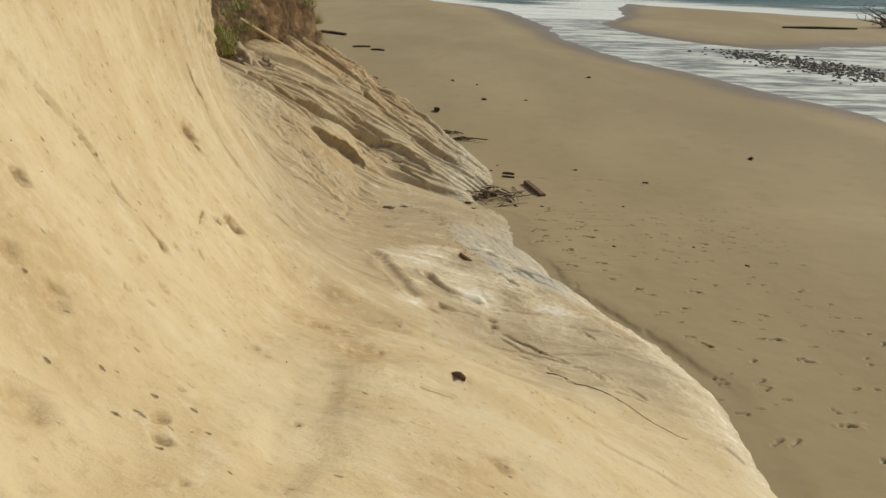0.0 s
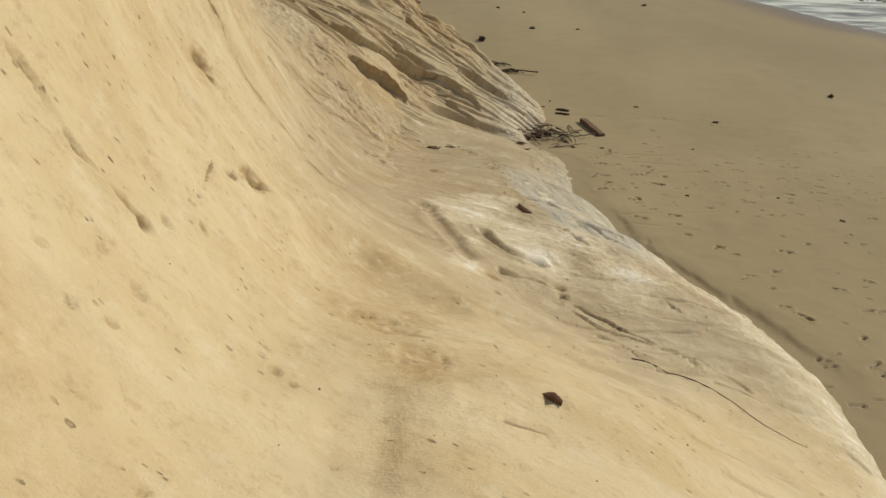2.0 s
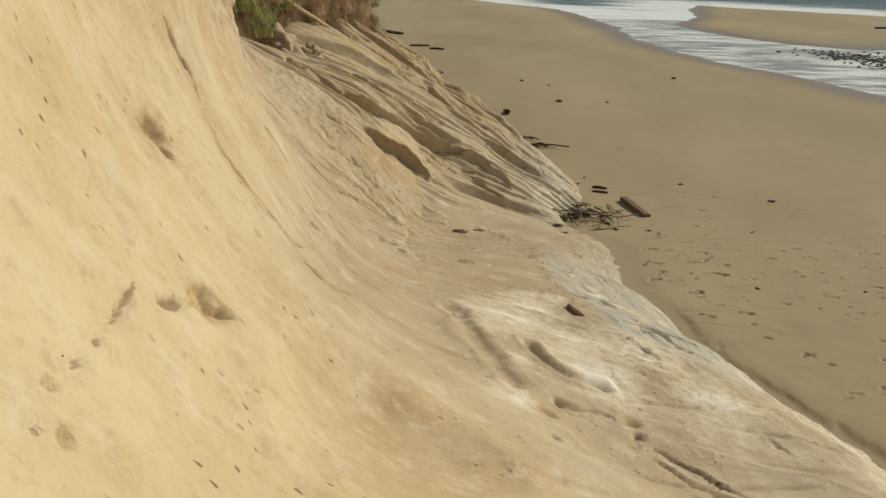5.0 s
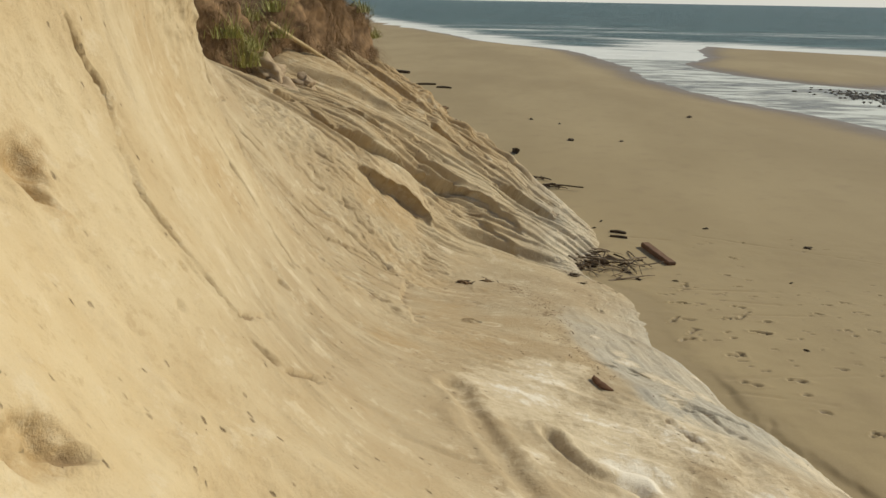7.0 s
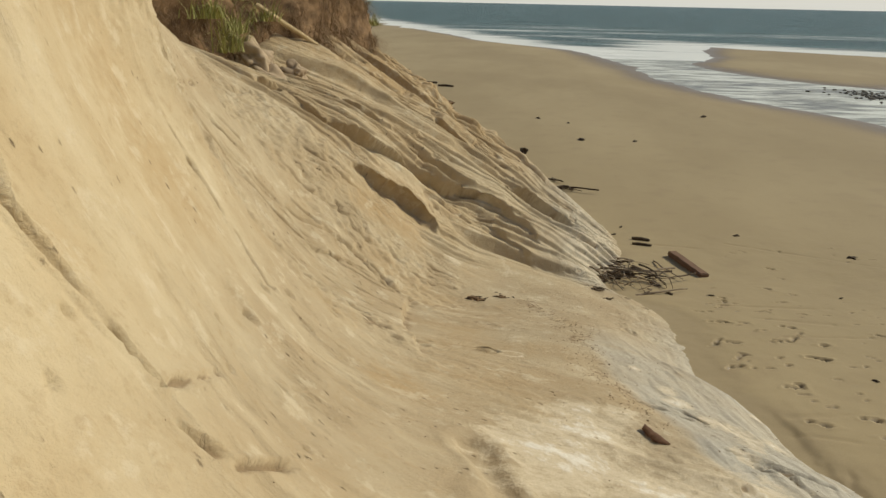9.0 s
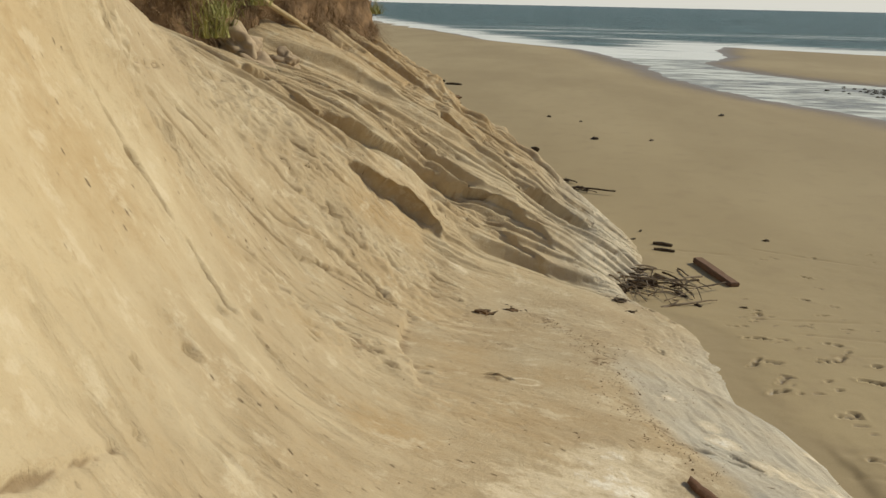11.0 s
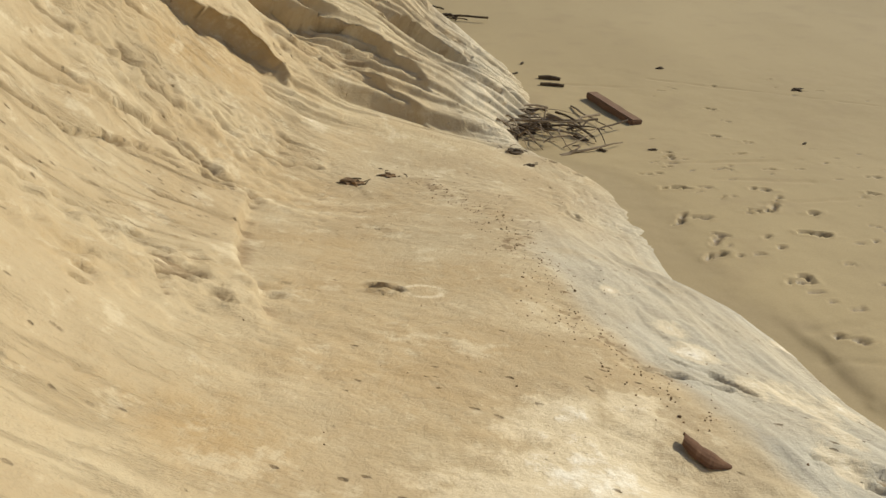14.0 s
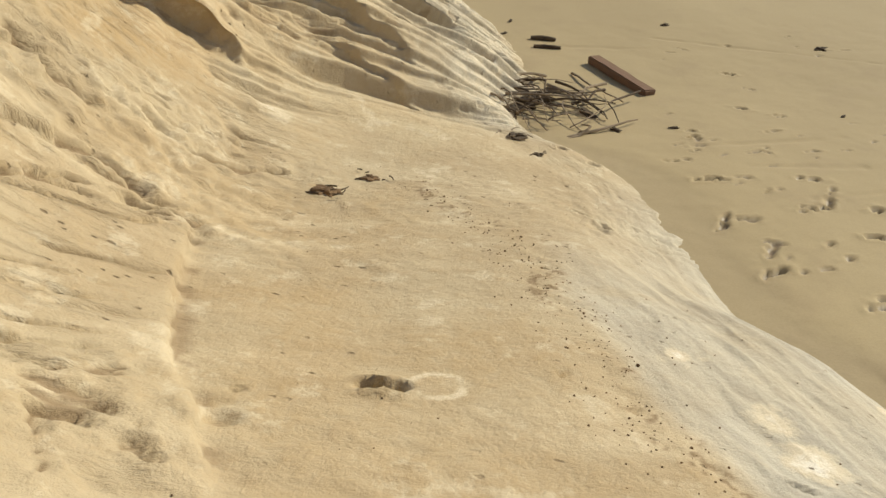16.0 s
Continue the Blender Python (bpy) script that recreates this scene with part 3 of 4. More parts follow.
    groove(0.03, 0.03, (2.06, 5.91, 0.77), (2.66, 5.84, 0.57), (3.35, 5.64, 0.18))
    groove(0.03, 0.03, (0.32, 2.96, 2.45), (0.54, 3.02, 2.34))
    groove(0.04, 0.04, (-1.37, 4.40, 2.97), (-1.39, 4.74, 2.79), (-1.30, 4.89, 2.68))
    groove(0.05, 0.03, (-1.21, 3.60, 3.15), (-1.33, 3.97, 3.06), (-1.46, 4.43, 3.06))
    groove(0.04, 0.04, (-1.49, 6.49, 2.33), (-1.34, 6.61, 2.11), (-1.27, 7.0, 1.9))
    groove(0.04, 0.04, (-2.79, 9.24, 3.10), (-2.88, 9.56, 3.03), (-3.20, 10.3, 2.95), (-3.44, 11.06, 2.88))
    # rounded hollows in the pale rock
    trough(0.11, 0.045, (-0.70, 8.33, 1.22), (-0.42, 7.62, 1.28), (-0.10, 7.0, 1.26))
    trough(0.09, 0.07, (0.01, 7.91, 1.13), (0.28, 7.60, 1.06), (0.60, 7.68, 0.88))
    bowl((-0.62, 5.15, 2.0), 0.82, 0.075)
    trough(0.22, 0.035, (-0.28, 2.95, 2.60), (-0.19, 2.15, 2.80), (-0.12, 1.65, 2.94), (-0.1, 1.2, 3.1))
    scour((-0.40, 3.88, 2.32), 0.30, 0.24, 0.03)
    scour((-0.12, 3.42, 2.45), 0.18, 0.26, 0.02)
    scour((-1.38, 4.75, 2.78), 0.07, 0.16, 0.04)
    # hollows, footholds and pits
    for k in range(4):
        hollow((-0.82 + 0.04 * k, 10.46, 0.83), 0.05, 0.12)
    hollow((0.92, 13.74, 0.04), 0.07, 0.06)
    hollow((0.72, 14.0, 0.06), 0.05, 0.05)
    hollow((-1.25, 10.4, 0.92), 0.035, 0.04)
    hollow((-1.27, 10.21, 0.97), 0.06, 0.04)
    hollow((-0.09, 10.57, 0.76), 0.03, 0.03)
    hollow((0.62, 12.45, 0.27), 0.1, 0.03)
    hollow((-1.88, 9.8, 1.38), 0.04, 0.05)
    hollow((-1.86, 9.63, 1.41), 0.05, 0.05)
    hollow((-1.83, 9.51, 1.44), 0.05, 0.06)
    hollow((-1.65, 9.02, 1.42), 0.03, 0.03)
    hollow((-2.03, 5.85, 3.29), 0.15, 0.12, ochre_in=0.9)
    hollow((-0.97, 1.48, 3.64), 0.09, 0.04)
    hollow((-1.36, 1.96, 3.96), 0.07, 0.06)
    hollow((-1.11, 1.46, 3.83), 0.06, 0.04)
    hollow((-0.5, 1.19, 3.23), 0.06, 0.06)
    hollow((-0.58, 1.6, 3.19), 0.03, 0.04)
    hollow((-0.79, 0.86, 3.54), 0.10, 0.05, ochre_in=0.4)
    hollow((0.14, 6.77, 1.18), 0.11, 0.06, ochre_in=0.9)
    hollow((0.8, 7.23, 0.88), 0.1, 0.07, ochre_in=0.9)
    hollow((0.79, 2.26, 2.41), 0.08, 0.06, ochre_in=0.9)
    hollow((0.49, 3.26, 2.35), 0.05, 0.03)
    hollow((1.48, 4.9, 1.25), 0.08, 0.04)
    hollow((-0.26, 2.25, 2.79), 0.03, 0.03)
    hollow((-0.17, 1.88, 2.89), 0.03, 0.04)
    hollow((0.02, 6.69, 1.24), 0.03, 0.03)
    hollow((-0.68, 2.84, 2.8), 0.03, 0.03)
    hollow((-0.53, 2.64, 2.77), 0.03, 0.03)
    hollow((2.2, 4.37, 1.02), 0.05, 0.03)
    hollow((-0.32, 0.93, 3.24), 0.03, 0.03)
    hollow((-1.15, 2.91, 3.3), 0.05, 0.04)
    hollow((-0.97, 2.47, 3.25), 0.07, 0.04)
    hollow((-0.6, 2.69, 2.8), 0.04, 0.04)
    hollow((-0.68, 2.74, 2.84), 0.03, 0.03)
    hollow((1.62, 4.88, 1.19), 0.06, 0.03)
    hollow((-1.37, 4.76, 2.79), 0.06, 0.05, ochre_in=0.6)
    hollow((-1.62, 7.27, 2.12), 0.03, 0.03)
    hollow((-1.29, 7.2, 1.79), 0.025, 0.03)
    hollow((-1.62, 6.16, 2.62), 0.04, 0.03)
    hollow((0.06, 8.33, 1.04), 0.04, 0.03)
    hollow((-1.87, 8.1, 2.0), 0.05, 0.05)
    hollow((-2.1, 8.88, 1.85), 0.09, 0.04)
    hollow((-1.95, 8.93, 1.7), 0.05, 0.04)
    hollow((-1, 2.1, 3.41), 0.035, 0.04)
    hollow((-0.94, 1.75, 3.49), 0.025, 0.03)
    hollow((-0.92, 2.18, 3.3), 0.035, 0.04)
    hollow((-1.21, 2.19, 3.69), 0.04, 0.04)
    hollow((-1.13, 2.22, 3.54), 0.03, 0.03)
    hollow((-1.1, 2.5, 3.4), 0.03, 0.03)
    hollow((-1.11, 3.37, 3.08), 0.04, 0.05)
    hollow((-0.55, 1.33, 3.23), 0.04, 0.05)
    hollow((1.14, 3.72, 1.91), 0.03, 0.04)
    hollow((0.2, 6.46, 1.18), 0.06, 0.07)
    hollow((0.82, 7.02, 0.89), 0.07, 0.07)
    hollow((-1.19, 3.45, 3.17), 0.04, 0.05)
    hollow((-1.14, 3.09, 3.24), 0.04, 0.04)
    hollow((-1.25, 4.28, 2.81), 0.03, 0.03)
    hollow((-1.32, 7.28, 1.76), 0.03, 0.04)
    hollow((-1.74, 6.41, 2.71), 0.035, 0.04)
    hollow((-1.98, 9.1, 1.74), 0.045, 0.05)
    hollow((-2.03, 8.77, 1.92), 0.07, 0.04)
    hollow((-1.81, 7.6, 2.18), 0.06, 0.05)
    hollow((0.14, 10.37, 0.75), 0.03, 0.03)
    # salt crusts and brown stains
    stain(salt, (-0.1, 6.78, 1.27), 0.22)
    stain(salt, (-0.06, 9.4, 0.94), 0.2)
    stain(salt, (0.25, 9.48, 0.88), 0.22)
    stain(salt, (-0.04, 9.07, 0.98), 0.45)
    stain(salt, (1.1, 9.93, 0.58), 0.2)
    stain(salt, (1.45, 9.99, 0.44), 0.15)
    stain(salt, (1.17, 9.55, 0.65), 0.15)
    stain(salt, (1.52, 10.77, 0.22), 0.1)
    stain(salt, (-1.58, 14.09, 0.53), 0.22)
    stain(salt, (-1.35, 14.15, 0.34), 0.12)
    stain(salt, (0.49, 10.85, 0.59), 0.06)
    stain(salt, (0.71, 10.43, 0.6), 0.12)
    stain(salt, (0.75, 10.2, 0.63), 0.14)
    stain(salt, (-1.59, 11.96, 0.68), 0.1)
    stain(salt, (-0.1, 15.39, 0.39), 0.2)
    stain(salt, (-0.76, 14.83, 0.56), 0.2)
    stain(salt, (-0.94, 14.56, 0.44), 0.2)
    stain(salt, (2.85, 7.6, 0.34), 0.2)
    stain(salt, (3.12, 7.15, 0.25), 0.2)
    stain(salt, (-0.18, 8.55, 1.07), 0.6)
    stain(salt, (0.44, 8.28, 0.95), 0.6)
    stain(salt, (1.23, 9.89, 0.55), 0.2)
    stain(salt, (-0.08, 7.52, 1.19), 0.15)
    stain(salt, (1.0, 8.6, 0.8), 0.55)
    stain(salt, (1.6, 8.0, 0.68), 0.5)
    stain(salt, (0.6, 7.8, 0.92), 0.45)
    stain(salt, (0.92, 9.92, 0.65), 0.14)
    stain(salt, (-1.40, 13.53, 0.62), 0.16)
    stain(salt, (1.06, 9.39, 0.71), 0.15)
    stain(ochre, (-0.49, 3.93, 2.34), 0.35)
    stain(ochre, (-0.27, 4.18, 2.2), 0.25)
    stain(ochre, (-0.69, 5.72, 1.8), 0.35)
    stain(ochre, (-0.7, 5.28, 1.94), 0.35)
    stain(ochre, (-0.1, 3.3, 2.48), 0.25)
    stain(ochre, (-1.25, 8.96, 1.25), 0.3)
    # the ring of salt beside the burrow
    ring = np.abs(np.hypot((X + 0.57) / 1.15, (Y - 10.48) / 0.9) * (0.9 + 0.25 * chew * 0.8) - 0.10)
    salt = np.maximum(salt, 0.5 * (1 - smooth(0.005, 0.035, ring)))
    # a low ledge where the chute meets the flat
    ledge = np.interp(Y, (9.8, 9.98, 10.25, 10.56, 10.84, 11.48, 11.78), (-1.18, -1.28, -1.36, -1.50, -1.56, -1.62, -1.66)) + 0.035 * fbm(Y * 5, S * 1.5, 4) - X
    near_ledge = smooth(9.7, 10.1, Y) * (1 - smooth(11.6, 11.9, Y))
    D += near_ledge * 0.055 * smooth(-0.01, 0.03, ledge) * (1 - smooth(0.05, 0.75, ledge))
    D -= near_ledge * 0.018 * smooth(-0.25, -0.03, ledge) * (1 - smooth(-0.01, 0.02, ledge))
    damp_shade = np.maximum(damp_shade, near_ledge * smooth(-0.16, -0.02, ledge) * (1 - smooth(-0.005, 0.02, ledge)) * (0.15 + 0.6 * smooth(0.4, 0.7, broken)))
    # crumbs along the upper edge of the grey rock
    seam = np.abs(over_seam - 0.02)
    crumbs = (1 - smooth(0.03, 0.2, seam)) * smooth(9.2, 9.9, Y) * (1 - smooth(12.6, 13.6, Y)) * flat
    damp_shade = np.maximum(damp_shade, 0.9 * crumbs * smooth(0.58, 0.78, 0.5 * vnoise(S * 34, Y * 34) + 0.5 * vnoise(S * 8, Y * 8 + 3)))
    D -= 0.012 * crumbs * fbm(S * 11, Y * 11, 3)
    # the deepest troughs of the gullied wall
    scoop(0.26, 0.15, 0.07, (-3.55, 13.72, 2.52), (-2.95, 13.66, 2.25), (-2.50, 13.98, 1.93), (-2.16, 14.30, 1.72), (-1.72, 14.66, 1.40), (-1.41, 14.98, 1.13), (-0.98, 14.98, 0.93), (-0.54, 14.90, 0.61), (-0.10, 14.60, 0.36))
    scoop(0.34, 0.17, 0.06, (-0.98, 15.66, 1.12), (-0.45, 16.13, 0.81), (0.22, 16.15, 0.38))
    scoop(0.26, 0.10, 0.04, (-3.05, 14.66, 2.40), (-2.70, 14.55, 2.26), (-2.45, 14.72, 2.08))
    scoop(0.30, 0.12, 0.04, (-3.80, 13.60, 2.72), (-3.62, 13.72, 2.64), (-3.42, 13.86, 2.56))
    scoop(0.20, 0.07, 0.03, (-2.30, 14.74, 1.86), (-1.71, 14.92, 1.52), (-1.12, 15.08, 1.22))
    scoop(0.20, 0.07, 0.03, (-2.60, 15.19, 2.20), (-2.02, 15.25, 1.89), (-1.50, 15.48, 1.50))
    scoop(0.40, 0.14, 0.05, (-2.05, 16.35, 1.95), (-1.75, 16.32, 1.78), (-1.40, 16.26, 1.55))
    scoop(0.16, 0.06, 0.02, (-1.15, 14.60, 0.88), (-0.63, 14.45, 0.53), (-0.22, 14.26, 0.30))
    # the corner where the near face turns into the chute
    turn_y = np.interp(Z, (1.42, 1.65, 1.86, 2.14, 2.54, 2.93), (10.99, 11.14, 11.22, 11.17, 11.29, 11.51)) + 0.05 * fbm(S * 2, Y * 2)
    D -= 0.09 * smooth(1.35, 1.7, Z) * (1 - smooth(2.7, 3.1, Z)) * smooth(-0.02, 0.16, Y - turn_y) * (1 - smooth(0.3, 1.3, Y - turn_y)) * smooth(3.9, 4.2, P)
    # the undercut rib
    rim = [(-2.72, 13.14), (-2.53, 13.45), (-2.24, 13.73), (-2.05, 13.9), (-1.89, 14.0), (-1.72, 13.92), (-1.6, 13.77)]
    rim_y = np.interp(X, [p[0] for p in rim], [p[1] for p in rim]) + 0.07 * fbm(X * 3.5, Z * 3.5) + 0.05 * fbm(X * 11, Z * 11)
    under = rim_y - Y
    span = smooth(-2.8, -2.2, X) * (1 - smooth(-1.95, -1.55, X))
    hold = span * smooth(-0.5, -0.1, under) * (1 - smooth(0.7, 1.1, under))
    D *= 1 - 0.85 * hold
    reach = 0.10 + 0.5 * smooth(-2.8, -1.95, X)
    D -= 0.13 * span * smooth(0.0, 0.05, under) * (1 - smooth(0.1, 1.0, under / reach))
    D += 0.07 * span * smooth(-0.3, -0.02, under) * (1 - smooth(-0.01, 0.05, under))
    DY -= 0.10 * span * smooth(-0.4, -0.06, under) * (1 - smooth(-0.02, 0.03, under))
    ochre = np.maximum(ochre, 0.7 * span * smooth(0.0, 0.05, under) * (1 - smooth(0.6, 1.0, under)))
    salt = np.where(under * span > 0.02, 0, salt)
    X2, Z2 = X + nx * D, Z + nz * D
    ob = grid_mesh("bluff", X2, Y + DY, Z2, BLUFF, (("down", S), ("along", W), ("tan", tan), ("wear", np.clip(0.12 + tan * (1 - 0.9 * flat), 0, 1)), ("salt", salt), ("rock", rock), ("ochre", ochre), ("damp_shade", damp_shade)))
    tagged(ob, "pale yellow eroded sandstone bluff with gullies, above the beach", "bluff", kind="structure")
    return ob


# ---- beach, sea and stream ----
NEAR_BANK = [(-60, 90), (-10, 45), (10, 28), (20, 19.5), (27.5, 14.2), (31, 12.1), (35, 10.7), (38, 9.5), (42, 8.2), (46, 7.2), (52, 5.9), (60, 4.7), (70, 3.4), (77, 0.9), (84, -4.4), (102, -12), (134, -25), (190, -46), (400, -125), (4000, -1500)]
FAR_BANK = [(46, 17.5), (48, 14.8), (50, 12.6), (54, 10.5), (58, 9.7), (63, 9.5), (67, 10.5), (71, 11.7), (78, 12.6), (84, 13.6), (88, 15.5)]


def dry(X, Y):
    """Metres by which a place lies inland of the water's edge."""
    wob = 1.2 * fbm(X * 0.12, Y * 0.12) * smooth(25, 50, Y) + 0.35 * fbm(X * 0.8, Y * 0.5)
    near = curve(Y, NEAR_BANK) - X
    near = near * np.where(Y > 80, 1.4, 0.9)
    bar = np.minimum.reduce([X - curve(Y, FAR_BANK), 0.7 * (Y - (46.5 + 0.42 * np.maximum(X - 17, 0))), 0.8 * (88 - 0.72 * (X - 15) - Y)])
    return np.maximum(near, bar) + wob


def beach_height(X, Y):
    d = dry(X, Y)
    z = -0.2 + 0.2 * smooth(-0.5, 6, d) - 0.25 * smooth(0.5, -4, d) - 1.5 * smooth(-4, -60, d)
    z += 0.05 * fbm(X * 0.15, Y * 0.1) * smooth(14, 20, Y) * smooth(1, 6, d)
    z += 0.07 * smooth(15, 12, Y) - 0.11 * smooth(13.5, 16, Y) * (1 - smooth(19, 29, Y))
    return z, d


PRINTS = [(1.76, 12.45), (1.66, 12.2), (2.2, 12.33), (2.16, 11.88), (1.75, 13.52), (1.79, 12.88), (1.57, 12.78), (2.5, 13.11), (2.39, 13.01), (2.7, 15.21), (3.06, 16.16), (2.74, 12.96), (2.54, 13.49), (2.6, 12.57), (4.08, 13.98), (2.14, 11.81), (3.48, 13.42), (2.67, 11.26), (2.7, 10.6), (2.17, 11.11), (3.13, 10.19), (3.11, 10.21), (3.96, 10.19), (3.52, 8.64), (3.69, 8.41), (4.66, 8.67), (4.15, 8.0), (4.16, 7.35), (5.23, 7.44), (4.74, 6.89), (3.89, 6.22), (4.06, 6.2), (4.89, 8.07), (5.62, 9.01), (5.98, 8.96), (4.34, 9.15), (5.55, 10.36), (4.85, 5.92), (4.77, 6.59)]


def beach():
    xs = np.concatenate([-np.geomspace(3000, 14, 30), np.linspace(-13, 0.6, 50, endpoint=False), np.linspace(0.6, 6.6, 260, endpoint=False), np.linspace(6.6, 34, 110, endpoint=False), np.geomspace(34, 3000, 40)])
    ys = np.concatenate([-np.geomspace(200, 6, 12), np.linspace(-5, 5, 30, endpoint=False), np.linspace(5, 18, 520, endpoint=False), np.linspace(18, 40, 90, endpoint=False), np.linspace(40, 120, 160, endpoint=False), np.geomspace(120, 4000, 50)])
    X, Y = np.meshgrid(xs, ys)
    Z, d = beach_height(X, Y)
    Z += 0.006 * fbm(X * 3, Y * 3) * smooth(20, 17, Y)
    wet_shade = 1 - smooth(0.3, 3.0, d)
    toe = curve(Y, TOE_X)
    moat = (1 - smooth(0.05, 0.4, X - toe + 0.1 * fbm(X * 4, Y * 4))) * smooth(4, 6, Y) * (1 - smooth(15, 16, Y))
    wet_shade = np.maximum(wet_shade, 0.15 * moat)
    Z -= 0.012 * moat + 0.03 * (1 - smooth(0.03, 0.18, X - toe + 0.12 * fbm(X * 5, Y * 2.5))) * smooth(7.0, 8.0, Y) * (1 - smooth(10.8, 11.6, Y))
    rng = np.random.RandomState(3)
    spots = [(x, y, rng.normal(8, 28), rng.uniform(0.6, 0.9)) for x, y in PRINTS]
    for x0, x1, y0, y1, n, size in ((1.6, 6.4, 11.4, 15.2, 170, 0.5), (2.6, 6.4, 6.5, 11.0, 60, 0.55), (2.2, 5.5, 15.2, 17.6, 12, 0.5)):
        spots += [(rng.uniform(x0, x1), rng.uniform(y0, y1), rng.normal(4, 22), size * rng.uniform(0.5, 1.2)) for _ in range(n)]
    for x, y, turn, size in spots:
        ix, iy = slice(*np.searchsorted(xs, (x - 0.3, x + 0.3))), slice(*np.searchsorted(ys, (y - 0.3, y + 0.3)))
        a, dx, dy = radians(turn), X[iy, ix] - x, Y[iy, ix] - y
        u, v = (dx * math.cos(a) + dy * math.sin(a)) / size, (-dx * math.sin(a) + dy * math.cos(a)) / size
        v = v + 0.02 * fbm(X[iy, ix] * 9, Y[iy, ix] * 9)
        heel = np.hypot((u + 0.095) / 0.055, v / 0.034)
        sole = np.hypot((u - 0.04) / 0.105, v / 0.045)
        r = np.minimum(heel, sole) * (0.62 + 0.8 * vnoise(X[iy, ix] * 22 + y, Y[iy, ix] * 22))
        if rng.rand() < 0.4:
            r = r + 0.9 * smooth(-0.03, 0.08, u * rng.choice((-1, 1)))
        deep = 0.046 * size * rng.uniform(0.6, 1.2)
        Z[iy, ix] += -deep * (1 - smooth(0.55, 1.0, r)) + 0.25 * deep * np.exp(-((r - 1.3) / 0.3) ** 2)
        # shade of the print's hollow, put into the sand colour
        wet_shade[iy, ix] = np.maximum(wet_shade[iy, ix], 1.0 * (1 - smooth(0.4, 0.95, r)))
    # drag lines and run-off marks
    for (x0, y0), (x1, y1) in (((1.3, 17.15), (2.4, 17.0)), ((2.6, 17.4), (5.5, 16.2)), ((2.4, 13.15), (3.4, 13.3)), ((1.9, 14.2), (3.3, 14.35)), ((2.2, 13.75), (3.1, 13.7)), ((1.9, 11.2), (3.4, 11.5)), ((1.9, 10.9), (2.9, 10.75))):
        t = np.clip(((X - x0) * (x1 - x0) + (Y - y0) * (y1 - y0)) / ((x1 - x0) ** 2 + (y1 - y0) ** 2), 0, 1)
        r = np.hypot(X - x0 - t * (x1 - x0), Y - y0 - t * (y1 - y0)) + 0.03 * fbm(X * 3, Y * 3)
        Z -= 0.012 * (1 - smooth(0.01, 0.05, np.abs(r))) * vnoise(X * 6, Y * 6)
    ob = grid_mesh("ground", X, Y, Z, SAND, (("wet_shade", wet_shade),))
    tagged(ob, "damp brown beach sand with footprints below the bluff", "beach", kind="structure")


def water():
    xs = np.concatenate([-np.geomspace(3500, 60, 14), np.linspace(-55, 60, 116), np.geomspace(62, 3500, 14)])
    ys = np.concatenate([np.linspace(66, 140, 120, endpoint=False), np.geomspace(140, 4200, 40)])
    X, Y = np.meshgrid(xs, ys)
    d = dry(X, Y)
    surf = np.maximum(smooth(-16, -0.5, d) * (0.55 + 0.45 * vnoise(X * 0.06, Y * 0.35)), 0.9 * (1 - smooth(4, 22, np.hypot((X - 6) * 0.8, Y - 66))))
    surf = np.maximum(surf, 0.42 * smooth(0.6, 0.8, vnoise(X * 0.025 + 3, Y * 0.13)) * smooth(210, 90, Y))
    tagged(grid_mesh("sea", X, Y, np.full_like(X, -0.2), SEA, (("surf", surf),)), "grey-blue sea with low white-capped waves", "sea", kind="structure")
    xs, ys = np.linspace(-6, 60, 100), np.linspace(5, 65.9, 100)
    X, Y = np.meshgrid(xs, ys)
    tagged(grid_mesh("stream", X, Y, np.full_like(X, -0.195), STREAM, (("surf", np.zeros_like(X)),)), "shallow foamy tidal stream crossing the sand", "stream", kind="structure")


BLUFF_OB = bluff()
beach()
water()


# ---- things ----
def tube(bm, points, radii, sides=6):
    """A bent, tapering stick through points, closed at both ends."""
    pts = [Vector(p) for p in points]
    rings = []
    for i, p in enumerate(pts):
        way = (pts[min(i + 1, len(pts) - 1)] - pts[max(i - 1, 0)]).normalized()
        side = way.cross(Vector((0.31, 0.17, 0.93))).normalized()
        up = side.cross(way)
        rings.append([bm.verts.new(p + radii[i] * (math.cos(6.2832 * k / sides) * side + math.sin(6.2832 * k / sides) * up)) for k in range(sides)])
    for a, b in zip(rings[:-1], rings[1:]):
        for k in range(sides):
            bm.faces.new((a[k], a[(k + 1) % sides], b[(k + 1) % sides], b[k]))
    bm.faces.new(rings[0][::-1])
    bm.faces.new(rings[-1])


def stick_points(rng, start, end, bend, n=6):
    a, b = Vector(start), Vector(end)
    off = Vector((rng.uniform(-1, 1), rng.uniform(-1, 1), rng.uniform(0, 0.7))) * bend
    return [a.lerp(b, i / (n - 1)) + off * math.sin(math.pi * i / (n - 1)) + Vector((rng.uniform(-1, 1), rng.uniform(-1, 1), rng.uniform(-1, 1))) * bend * 0.12 for i in range(n)]


def lump(bm, size, rng, rough=0.25, cuts=2):
    """An irregular chunk about its own origin."""
    made = bmesh.ops.create_icosphere(bm, subdivisions=cuts, radius=1)["verts"]
    q = rng.uniform(0, 50)
    for v in made:
        r = 1 + rough * (noise.noise(v.co * 1.7 + Vector((q, q, q))) + 0.5 * noise.noise(v.co * 4.1 + Vector((q, 0, q))))
        v.co = Vector((v.co.x * size[0], v.co.y * size[1], v.co.z * size[2])) * r
    return made


